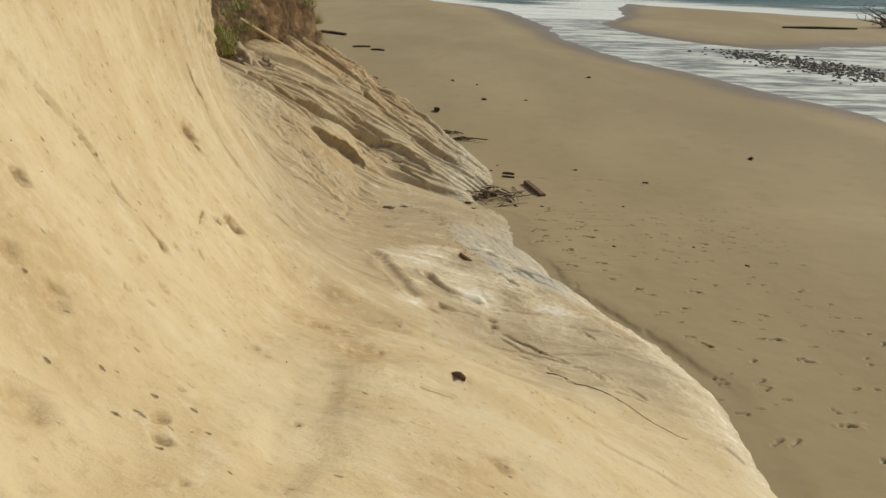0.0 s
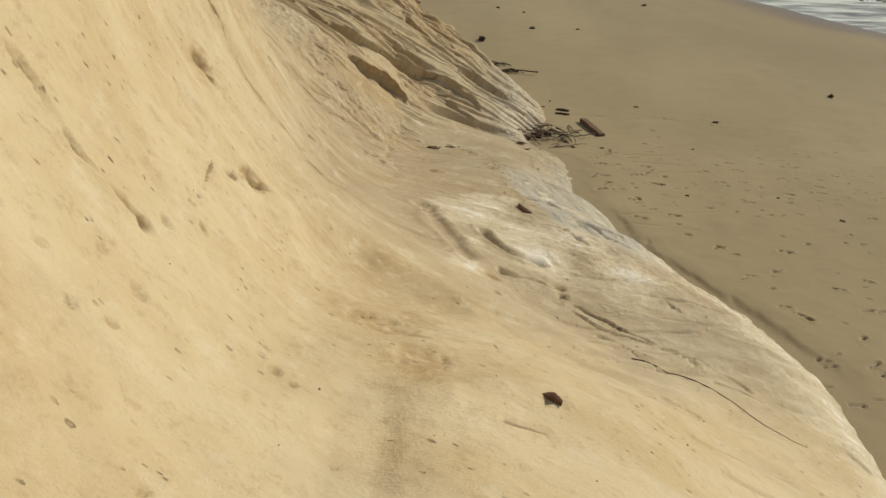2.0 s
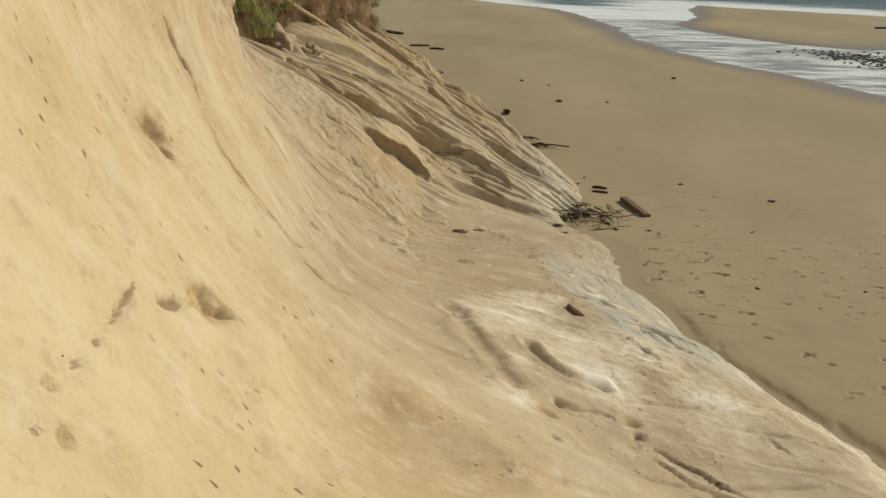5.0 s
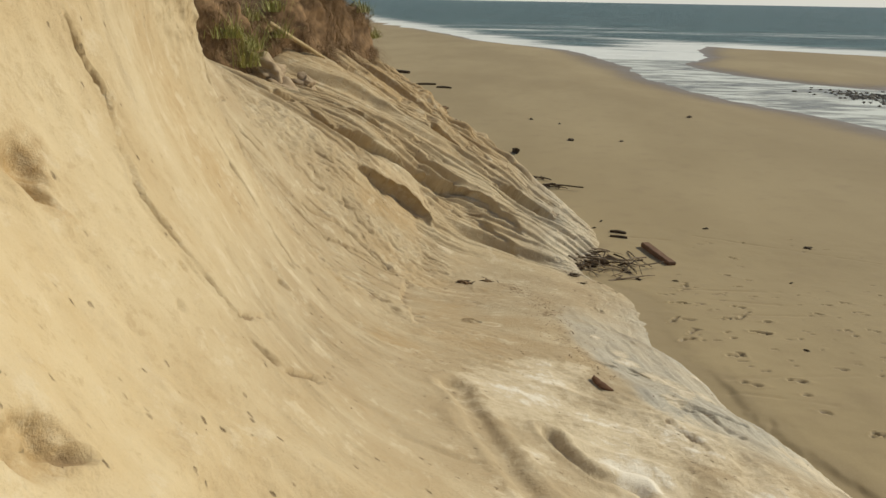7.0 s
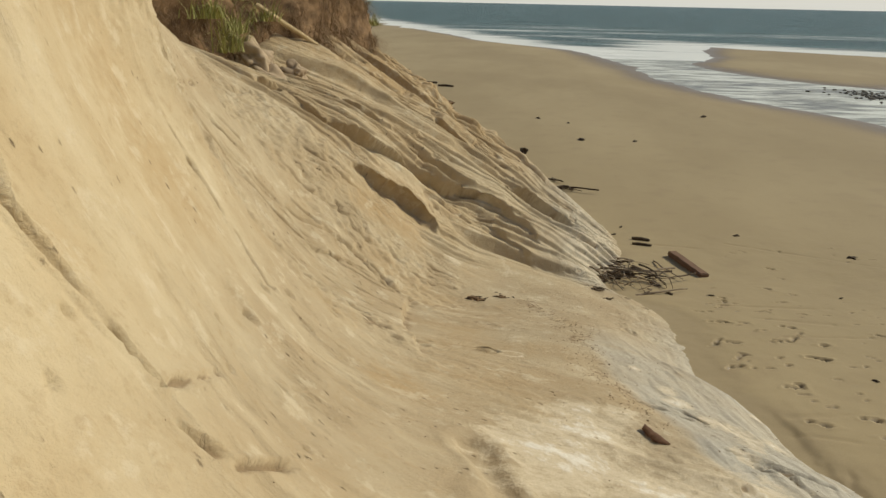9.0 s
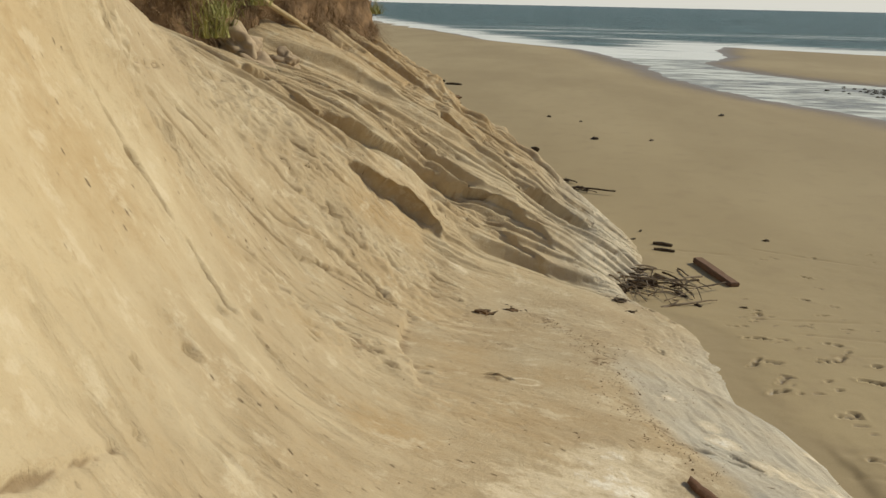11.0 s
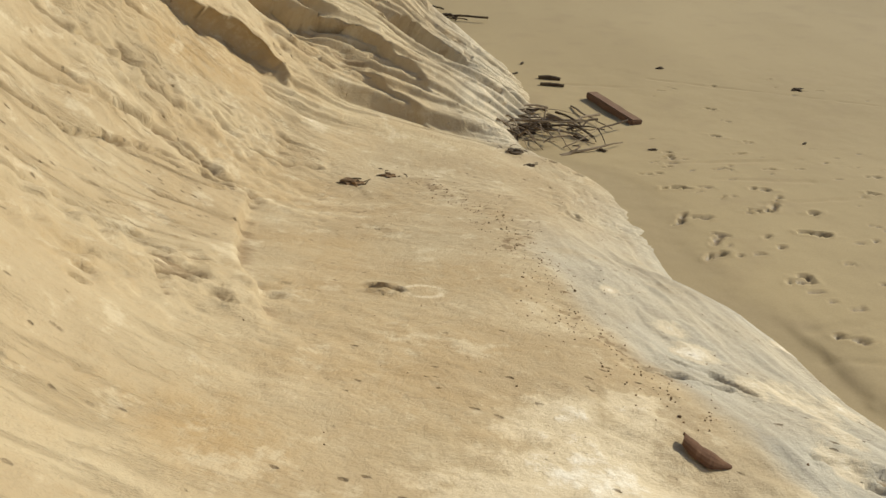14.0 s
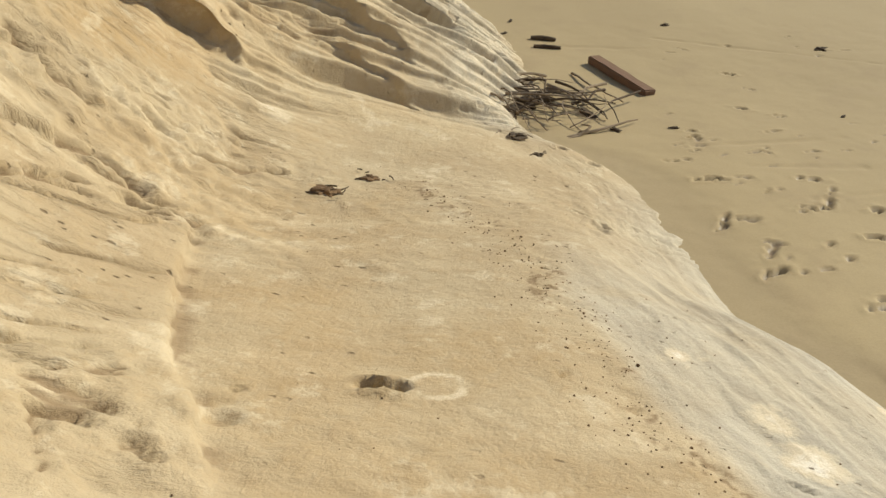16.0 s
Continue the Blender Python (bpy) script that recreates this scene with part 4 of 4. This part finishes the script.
def beach_z(x, y):
    return float(beach_height(np.array([[x]]), np.array([[y]]))[0][0, 0])


def timber_beam():
    bm = bmesh.new()
    bmesh.ops.create_cube(bm, size=1, matrix=Matrix.Diagonal((0.14, 1.04, 0.085, 1)))
    bmesh.ops.subdivide_edges(bm, edges=[e for e in bm.edges if abs(e.verts[0].co.y - e.verts[1].co.y) > 0.5], cuts=9)
    bmesh.ops.bevel(bm, geom=[e for e in bm.edges if e.calc_face_angle(0) > 1], offset=0.012, segments=2, affect="EDGES")
    for v in bm.verts:
        v.co += Vector((noise.noise(v.co * 6), 0, noise.noise(v.co * 6 + Vector((9, 0, 0))))) * 0.008
        if v.co.y > 0.3 and v.co.x < 0:
            v.co.z -= 0.02 * (v.co.y - 0.3)
    ob = part("timber_beam", bm, REDWOOD)
    ob.matrix_basis = pose(1.81, 16.06, beach_z(1.81, 16.06) + 0.035, 1.5, 3, 18)
    tagged(ob, "short red-brown squared timber lying on the sand", "timber")


def driftwood_pile():
    """A tangle of bleached and dark twigs at the foot of the rock."""
    rng = random.Random(11)
    pile = new("driftwood_pile")
    pile.location = (0.78, 15.2, beach_z(0.8, 15.2))
    tagged(pile, "tangle of grey and dark driftwood twigs at the rock foot", "driftwood")
    for i in range(64):
        x, y = rng.gauss(0.02, 0.3), rng.gauss(0.05, 0.33)
        length, turn = rng.uniform(0.25, 0.85), rng.gauss(-30, 60)
        c, s = math.cos(radians(turn)) * length / 2, math.sin(radians(turn)) * length / 2
        h = abs(rng.gauss(0.02, 0.06)) * max(0.1, 1 - math.hypot(x, y) * 1.2) + 0.015
        pts = stick_points(rng, (x - c, y - s, h + rng.uniform(0, 0.05)), (x + c, y + s, h + rng.uniform(-0.01, 0.09)), rng.uniform(0.05, 0.2))
        pts = [Vector((p.x, p.y, max(p.z, 0.008))) for p in pts]
        r = rng.uniform(0.006, 0.018)
        bm = bmesh.new()
        tube(bm, pts, [r * (1 - 0.13 * k) for k in range(len(pts))])
        part("twig", bm, DARKWOOD if rng.random() < 0.3 else DRIFTWOOD, pile)
    for x, y, sx, sy in ((-0.28, -0.08, 0.1, 0.08), (-0.12, 0.1, 0.13, 0.1), (0.06, 0.22, 0.12, 0.08), (-0.2, 0.35, 0.09, 0.06), (-0.3, -0.25, 0.07, 0.07)):
        bm = bmesh.new()
        lump(bm, (sx, sy, 0.05), rng, 0.6)
        clump = part("weed_clump", bm, DARKWOOD, pile, "dark dried seaweed clump")
        clump.location = (x, y, 0.02)
    bm = bmesh.new()
    bmesh.ops.create_cube(bm, size=1, matrix=Matrix.Diagonal((0.08, 0.2, 0.05, 1)))
    bmesh.ops.bevel(bm, geom=bm.edges[:], offset=0.012, segments=2, affect="EDGES")
    block = part("wood_block", bm, DARKWOOD, pile, "dark broken wood block")
    block.matrix_basis = pose(0.44, -0.18, 0.02, 5, 8, 25)


def long_stick():
    rng = random.Random(4)
    bm = bmesh.new()
    z = beach_z(1.4, 15.8)
    tube(bm, stick_points(rng, (1.34, 16.2, z + 0.015), (1.62, 15.3, z + 0.05), 0.05, 8), [0.013 - 0.0011 * k for k in range(8)])
    tagged(part("long_stick", bm, DRIFTWOOD), "long thin grey stick leaning on driftwood", "stick")


def drift_logs():
    """Dark logs lying on the open beach."""
    for k, (x0, y0, x1, y1, r, label) in enumerate(((1.12, 17.38, 1.40, 17.3, 0.03, "short dark wet log half sunk in sand"), (1.1, 17.08, 1.40, 17.02, 0.025, "short dark wet log half sunk in sand"), (-9.3, 47.8, -7.6, 46.4, 0.1, "long dark driftwood log on the beach"), (-5.2, 39.9, -4.5, 39.65, 0.05, "thin dark driftwood pole on the beach"), (-6.3, 40.9, -5.4, 41.1, 0.06, "thin dark driftwood pole on the beach"), (22.0, 60.0, 27.5, 60.5, 0.09, "long dark stranded log on the sandbar"))):
        rng = random.Random(20 + k)
        bm = bmesh.new()
        tube(bm, stick_points(rng, (x0, y0, beach_z(x0, y0) + r * 0.55), (x1, y1, beach_z(x1, y1) + r * 0.55), r * 0.5, 8), [r * (1 - 0.05 * abs(i - 3)) for i in range(8)], 9)
        tagged(part("drift_log", bm, DARKWOOD), label, "log", "logs on the beach")


def stick_piles():
    """Small heaps of dark twigs against the far foot of the bluff."""
    for k, (x, y, spread, n) in enumerate(((-0.12, 20.7, 0.28, 16), (-0.35, 21.6, 0.2, 9))):
        rng = random.Random(60 + k)
        heap = new("twig_heap")
        heap.location = (x, y, beach_z(x, y))
        tagged(heap, "small heap of dark twigs on the beach", "driftwood", "twig heaps")
        for i in range(n):
            a, b = Vector((rng.gauss(0, spread), rng.gauss(0, spread * 0.6), rng.uniform(0.01, 0.06))), Vector((rng.gauss(0, spread), rng.gauss(0, spread * 0.6), rng.uniform(0.01, 0.1)))
            bm = bmesh.new()
            tube(bm, stick_points(rng, a, b, 0.05), [rng.uniform(0.008, 0.02)] * 6)
            part("twig", bm, DARKWOOD, heap)


def wood_chips():
    """Single dark scraps that lie about on the open sand."""
    spots = [(-0.9, 24.6, 0.16), (-0.65, 30.7, 0.1), (0.3, 29.9, 0.08), (0.61, 26.8, 0.12), (2.08, 26.9, 0.09), (4.43, 16.95, 0.07), (7.65, 19.63, 0.12), (4.9, 32.6, 0.16), (1.0, 18.1, 0.05), (0.85, 17.6, 0.05), (1.35, 14.6, 0.06), (1.05, 14.55, 0.05), (3.6, 14.9, 0.04), (4.4, 12.2, 0.035), (3.0, 12.1, 0.03), (5.1, 11.4, 0.035), (2.9, 17.9, 0.05), (1.9, 14.65, 0.04)]
    for k, (x, y, r) in enumerate(spots):
        rng = random.Random(90 + k)
        bm = bmesh.new()
        lump(bm, (r, r * rng.uniform(0.35, 0.7), r * (0.7 if k == 0 else 0.3)), rng, 1.1)
        ob = part("wood_chip", bm, DARKWOOD)
        ob.matrix_basis = pose(x, y, beach_z(x, y) + r * 0.12, 0, 0, rng.uniform(0, 180))
        tagged(ob, "dark scrap of driftwood on damp sand", "driftwood", "scraps on the sand")


def on_bluff(x, y):
    """The bluff's height and normal at a place."""
    hit, place, normal, _ = BLUFF_OB.ray_cast(Vector((x, y, 12)), Vector((0, 0, -1)))
    return place, normal


def bark_piece(x, y, length, turn, label):
    """A curled sheet of bark with thickness."""
    rng = random.Random(int(100 * length))
    bm = bmesh.new()
    rows, cols = 12, 8
    outer, inner = [], []
    for i in range(rows):
        t = i / (rows - 1)
        w = 0.2 * length * (0.75 + 0.35 * math.sin(2.6 * t) - 0.72 * t ** 3) * (1 + 0.12 * rng.uniform(-1, 1))
        for j in range(cols):
            a = math.pi * (j / (cols - 1) - 0.5) * 0.85
            p = Vector((1.1 * w * math.sin(a) + 0.12 * length * math.sin(3 * t), (t - 0.5) * length, w * 0.9 * (math.cos(a) - 0.25) + 0.12 * length * (1 - t) ** 2))
            outer.append(bm.verts.new(p))
            inner.append(bm.verts.new(p - Vector((math.sin(a), 0, math.cos(a))) * 0.008))
    for i in range(rows - 1):
        for j in range(cols - 1):
            a = i * cols + j
            bm.faces.new((outer[a], outer[a + cols], outer[a + cols + 1], outer[a + 1]))
            bm.faces.new((inner[a], inner[a + 1], inner[a + cols + 1], inner[a + cols]))
    rim = [i * cols for i in range(rows)] + [(rows - 1) * cols + j for j in range(1, cols)] + [i * cols + cols - 1 for i in range(rows - 2, -1, -1)] + [j for j in range(cols - 2, 0, -1)]
    for a, b in zip(rim, rim[1:] + rim[:1]):
        bm.faces.new((outer[a], outer[b], inner[b], inner[a]))
    bmesh.ops.recalc_face_normals(bm, faces=bm.faces[:])
    ob = part("bark_piece", bm, BARK)
    place, normal = on_bluff(x, y)
    ob.matrix_basis = Matrix.Translation(place + normal * 0.004) @ normal.to_track_quat("Z", "Y").to_matrix().to_4x4() @ pose(0, 0, 0, 0, 0, turn)
    tagged(ob, label, "bark", "bark scraps on the bluff")


def slope_litter():
    """Scraps that have come to rest on the bluff's bench."""
    for k, (x, y, r, n) in enumerate(((-1.05, 12.65, 0.10, 7), (-0.78, 12.92, 0.07, 5), (0.36, 14.05, 0.09, 8), (0.48, 13.75, 0.05, 4))):
        rng = random.Random(140 + k)
        place, normal = on_bluff(x, y)
        heap = new("litter_heap")
        heap.location = place
        tagged(heap, "small heap of dark twigs and bark on sandstone", "driftwood", "litter on the bench")
        bm = bmesh.new()
        lump(bm, (r * 0.8, r * 0.55, r * 0.3), rng, 0.9, 3)
        part("clod", bm, SOIL if k < 2 else DARKWOOD, heap)
        for i in range(n):
            a = Vector((rng.gauss(0, r), rng.gauss(0, r * 0.6), rng.uniform(0.01, 0.03)))
            b = a + Vector((rng.uniform(-1, 1) * r * 0.9, rng.uniform(-1, 1) * r * 0.7, rng.uniform(-0.01, 0.01)))
            bm = bmesh.new()
            tube(bm, stick_points(rng, a, b, 0.008, 5), [0.005, 0.005, 0.004, 0.004, 0.003])
            part("twig", bm, DRIFTWOOD if k > 1 else DARKWOOD, heap)
    # one thin root lying down the slope
    rng = random.Random(5)
    bm = bmesh.new()
    pts = []
    for i in range(14):
        t = i / 13
        place, normal = on_bluff(1.35 + 1.3 * t, 5.9 - 0.5 * t + 0.1 * math.sin(5 * t))
        pts.append(place + normal * 0.006)
    tube(bm, pts, [0.006 - 0.0003 * i for i in range(14)], 5)
    tagged(part("thin_root", bm, DARKWOOD), "thin dark root lying down the sandy slope", "root")
    # crumbs of stone and sand
    bm = bmesh.new()
    for i in range(700):
        y = rng.uniform(2.0, 13.5)
        x = rng.uniform(-1.5, float(curve(y, TOE_X)) - 0.1)
        seam = i % 3 > 0
        if seam:
            y = rng.uniform(9.4, 13.0)
            x = float(curve(y, SEAM_X)) + rng.gauss(-0.03, 0.11)
        place, normal = on_bluff(x, y)
        r = rng.uniform(0.0015, 0.0042) * (1.15 if seam else 1) * (1.8 if rng.random() < 0.08 else 1)
        made = bmesh.ops.create_icosphere(bm, subdivisions=1, radius=r, matrix=Matrix.Translation(place + normal * r * 0.3))["verts"]
        for v in made:
            v.co += Vector((rng.uniform(-1, 1), rng.uniform(-1, 1), rng.uniform(-1, 1))) * r * 0.35
    tagged(part("sand_crumbs", bm, SOIL), "small brown crumbs of earth scattered on sandstone", "crumbs", kind="stuff")


# the turf bank on top of the gullied wall
BANK_FOOT_X = [(13.2, -5.0), (14, -4.4), (15, -4.3), (15.6, -3.95), (16.5, -3.6), (18, -3.35), (19, -3.75), (20.2, -5.2)]
BANK_FOOT_Z = [(13.2, 2.8), (14, 2.5), (15, 2.42), (15.6, 2.58), (16.5, 2.78), (18, 2.72), (19, 2.75), (20.2, 2.6)]


def bank_at(y, t):
    """A place on the bank: t from its foot (0) up its front to its back (1)."""
    fx, fz = curve(y, BANK_FOOT_X), curve(y, BANK_FOOT_Z)
    rise = smooth(-0.1, 0.6, t)
    bulge = 0.22 * fbm(y * 1.8 + 3, t * 3.0) + 0.07 * fbm(y * 6, t * 9)
    tall = 1.35 + 0.3 * fbm(y * 0.9, y * 0 + 4) - 0.5 * smooth(16.5, 18.2, y)
    end = 1 - 0.65 * smooth(18.0, 19.6, y)
    return fx - 0.45 * t - 2.6 * smooth(0.5, 1.0, t) + bulge, fz - 0.12 + 0.13 * fbm(y * 2.3, y * 0 + 9) + (tall * rise + 0.3 * t + 0.5 * bulge) * end


def turf_bank():
    ys, ts = np.linspace(13.2, 20.2, 150), np.linspace(0, 1, 60)
    Y, T = np.meshgrid(ys, ts, indexing="ij")
    X, Z = bank_at(Y, T)
    ob = grid_mesh("turf_bank", X, Y, Z, SOIL)
    tagged(ob, "brown root-filled turf bank on top of the bluff", "bank", kind="structure")


def blade(bm, base, lean, length, width, droop):
    side = Vector((-lean.y, lean.x, 0)).normalized() * width
    last = None
    for i in range(4):
        t = i / 3
        p = base + Vector((0, 0, 1)) * length * t * (1 - droop * t) + lean * length * (0.25 * t + 0.65 * droop * t * t)
        w = side * (1 - 0.85 * t)
        pair = (bm.verts.new(p - w), bm.verts.new(p + w))
        if last:
            bm.faces.new((last[0], last[1], pair[1], pair[0]))
        last = pair


def bank_plants():
    rng = random.Random(31)
    # dry roots and dead stems that cover the bank
    bm = bmesh.new()
    for i in range(15000):
        y, t = rng.uniform(13.4, 19.7), rng.random() ** 1.3 * 0.75
        if vnoise(y * 3.1, t * 7.0) + 0.25 * vnoise(y * 9, t * 20) < 0.45 + 0.2 * rng.random():
            continue
        x, z = bank_at(np.array(y), np.array(t))
        a = rng.uniform(0, 6.283)
        lean = Vector((math.cos(a) * 0.6 + 0.7, math.sin(a) * 0.7, 0))
        p = Vector((float(x), y, float(z) - 0.02))
        if rng.random() < 0.62:
            blade(bm, p + Vector((0, 0, 0.02)), lean, rng.uniform(0.08, 0.34), rng.uniform(0.002, 0.005), rng.uniform(1.0, 1.9))
        else:
            blade(bm, p, lean, rng.uniform(0.08, 0.36), rng.uniform(0.002, 0.005), rng.uniform(0.2, 0.9))
    tagged(part("dry_stems", bm, DRYGRASS), "mat of dry brown roots and dead grass stems", "dry grass", kind="stuff")
    bm = bmesh.new()
    for i in range(1500):
        y = rng.uniform(13.5, 19.5)
        t = abs(rng.gauss(0.04, 0.06))
        x, z = bank_at(np.array(y), np.array(t))
        p = Vector((float(x) + 0.03, y, float(z) + 0.05))
        long = rng.uniform(0.08, 0.34) * (0.4 + 1.2 * float(vnoise(y * 3.3, 2.2)))
        pts = [p, p + Vector((0.04, rng.gauss(0, 0.02), -0.35 * long)), p + Vector((0.07 + rng.gauss(0, 0.03), rng.gauss(0, 0.05), -long))]
        tube(bm, pts, [0.005, 0.004, 0.002], 3)
    tagged(part("hanging_roots", bm, DRYGRASS), "brown roots hanging from the edge of the turf", "roots", kind="stuff")
    # green tufts
    for k, (y, t, n, size) in enumerate(((14.2, 0.2, 150, 0.68), (14.5, 0.27, 120, 0.6), (13.9, 0.3, 120, 0.55), (15.3, 0.36, 90, 0.45), (14.9, 0.5, 80, 0.5), (15.5, 0.55, 100, 0.5), (16.2, 0.5, 80, 0.42), (16.8, 0.55, 80, 0.4), (17.6, 0.5, 80, 0.36), (18.3, 0.4, 90, 0.34), (18.9, 0.35, 70, 0.3))):
        rng = random.Random(200 + k)
        bm = bmesh.new()
        for i in range(n):
            a = rng.uniform(0, 6.283)
            x, z = bank_at(np.array(y), np.array(t))
            blade(bm, Vector((float(x) + 0.05 + rng.gauss(0, 0.09), y + rng.gauss(0, 0.14), float(z) - 0.03)), Vector((math.cos(a), math.sin(a), 0)), size * rng.uniform(0.45, 1.1), rng.uniform(0.005, 0.010), rng.uniform(0.2, 0.9))
        tagged(part("grass_tuft", bm, GRASS), "tuft of long green grass on the turf bank", "grass", "grass tufts on the bank")
    # leafy sprigs at the end of the bank
    for k, (y, t) in enumerate(((18.6, 0.35), (19.0, 0.3), (18.3, 0.55), (17.8, 0.6), (16.2, 0.5))):
        rng = random.Random(300 + k)
        x, z = bank_at(np.array(y), np.array(t))
        root = new("shrub_sprig")
        root.location = (float(x), y, float(z) - 0.02)
        tagged(root, "small shrub sprig with olive leaves on the bank", "shrub", "sprigs on the bank")
        for i in range(7):
            end = Vector((rng.uniform(-0.1, 0.3), rng.uniform(-0.2, 0.25), rng.uniform(0.14, 0.36)))
            pts = stick_points(rng, (0, 0, 0), end, 0.05, 6)
            bm = bmesh.new()
            tube(bm, pts, [0.006, 0.005, 0.004, 0.004, 0.003, 0.002], 5)
            stem = part("stem", bm, DARKWOOD, root)
            bm = bmesh.new()
            for q in pts[1:]:
                for j in range(5):
                    a = rng.uniform(0, 6.283)
                    blade(bm, q, Vector((math.cos(a), math.sin(a), 0)), rng.uniform(0.035, 0.075), rng.uniform(0.007, 0.013), rng.uniform(0.3, 1.4))
            part("leaves", bm, GRASS, stem)


def leaning_stick():
    rng = random.Random(8)
    bm = bmesh.new()
    tube(bm, stick_points(rng, (-4.36, 15.2, 3.5), (-3.70, 15.86, 2.95), 0.03, 9), [0.036, 0.036, 0.035, 0.035, 0.034, 0.033, 0.032, 0.03, 0.026], 8)
    tagged(part("leaning_stick", bm, PALEWOOD), "pale bare stick leaning down the turf bank", "stick")


def sandstone_knobs():
    """Rounded pale knobs of harder stone that stick out below the turf."""
    for k, (x, y, z, size) in enumerate(((-4.22, 14.62, 2.83, (0.34, 0.26, 0.19)), (-3.96, 14.5, 2.60, (0.30, 0.24, 0.13)), (-3.75, 14.9, 2.62, (0.16, 0.14, 0.12)))):
        rng = random.Random(500 + k)
        bm = bmesh.new()
        lump(bm, size, rng, 0.6, 4)
        for f in bm.faces:
            f.smooth = True
        ob = part("sandstone_knob", bm, KNOB)
        ob.matrix_basis = pose(x, y, z, 0, 28, -12)
        tagged(ob, "rounded pale sandstone knob sticking out below turf", "rock", "knobs below the turf")


def fallen_blocks():
    """Brown clods that have broken from the far end of the wall."""
    for k, (x, y, r) in enumerate(((-2.2, 18.9, 0.13), (-2.75, 18.95, 0.09), (-1.9, 18.85, 0.08), (-2.05, 18.6, 0.06))):
        rng = random.Random(400 + k)
        place, normal = on_bluff(x, y)
        bm = bmesh.new()
        lump(bm, (r, r * 0.8, r * 0.65), rng, 0.6)
        ob = part("earth_clod", bm, SOIL)
        ob.location = place + normal * r * 0.3
        tagged(ob, "brown earth clod resting on the bluff slope", "clod", "earth clods")


def stream_stones():
    """Dark pebbles and weed in the stream, and a stranded bush."""
    rng = random.Random(77)
    bm = bmesh.new()
    for i in range(800):
        t = rng.random()
        x, y = 14.4 + 4.6 * t + rng.gauss(0, 1.0), 44.5 - 8.5 * t + rng.gauss(0, 1.5)
        r = rng.uniform(0.03, 0.10)
        made = bmesh.ops.create_icosphere(bm, subdivisions=1, radius=r, matrix=Matrix.Translation((x, y, -0.2 + r * 0.25)) @ Matrix.Diagonal((1.3, 1, 0.7, 1)))["verts"]
        for v in made:
            v.co += Vector((rng.uniform(-1, 1), rng.uniform(-1, 1), rng.uniform(-1, 1))) * r * 0.25
    tagged(part("stream_stones", bm, STONE), "bank of dark stones and weed in the stream", "stones", kind="stuff")
    bush = new("stranded_bush")
    bush.location = (31.0, 62.5, beach_z(31, 62.5))
    tagged(bush, "bare dark branches of a stranded bush on the sandbar", "driftwood")
    for i in range(26):
        bm = bmesh.new()
        a = rng.uniform(0, 6.283)
        end = Vector((math.cos(a) * rng.uniform(1.0, 3.6), math.sin(a) * rng.uniform(0.6, 2.2), rng.uniform(0.2, 1.5)))
        start = Vector((rng.gauss(0, 0.5), rng.gauss(0, 0.4), 0.05))
        pts = stick_points(rng, start, end, 0.3, 6)
        tube(bm, pts, [0.06, 0.05, 0.045, 0.035, 0.025, 0.015])
        for q in pts[2:]:
            tip = q + Vector((rng.uniform(-0.7, 0.7), rng.uniform(-0.5, 0.5), rng.uniform(0.05, 0.5)))
            tube(bm, stick_points(rng, q, tip, 0.08, 4), [0.025, 0.02, 0.015, 0.008], 5)
        part("branch", bm, DARKWOOD, bush)


timber_beam()
driftwood_pile()
long_stick()
drift_logs()
stick_piles()
wood_chips()
bark_piece(0.45, 9.26, 0.2, 178, "curled red-brown bark scrap lying on pale sandstone")
bark_piece(0.52, 3.30, 0.1, 60, "small curled brown bark scrap on pale sandstone")
slope_litter()
turf_bank()
bank_plants()
leaning_stick()
sandstone_knobs()
fallen_blocks()
stream_stones()
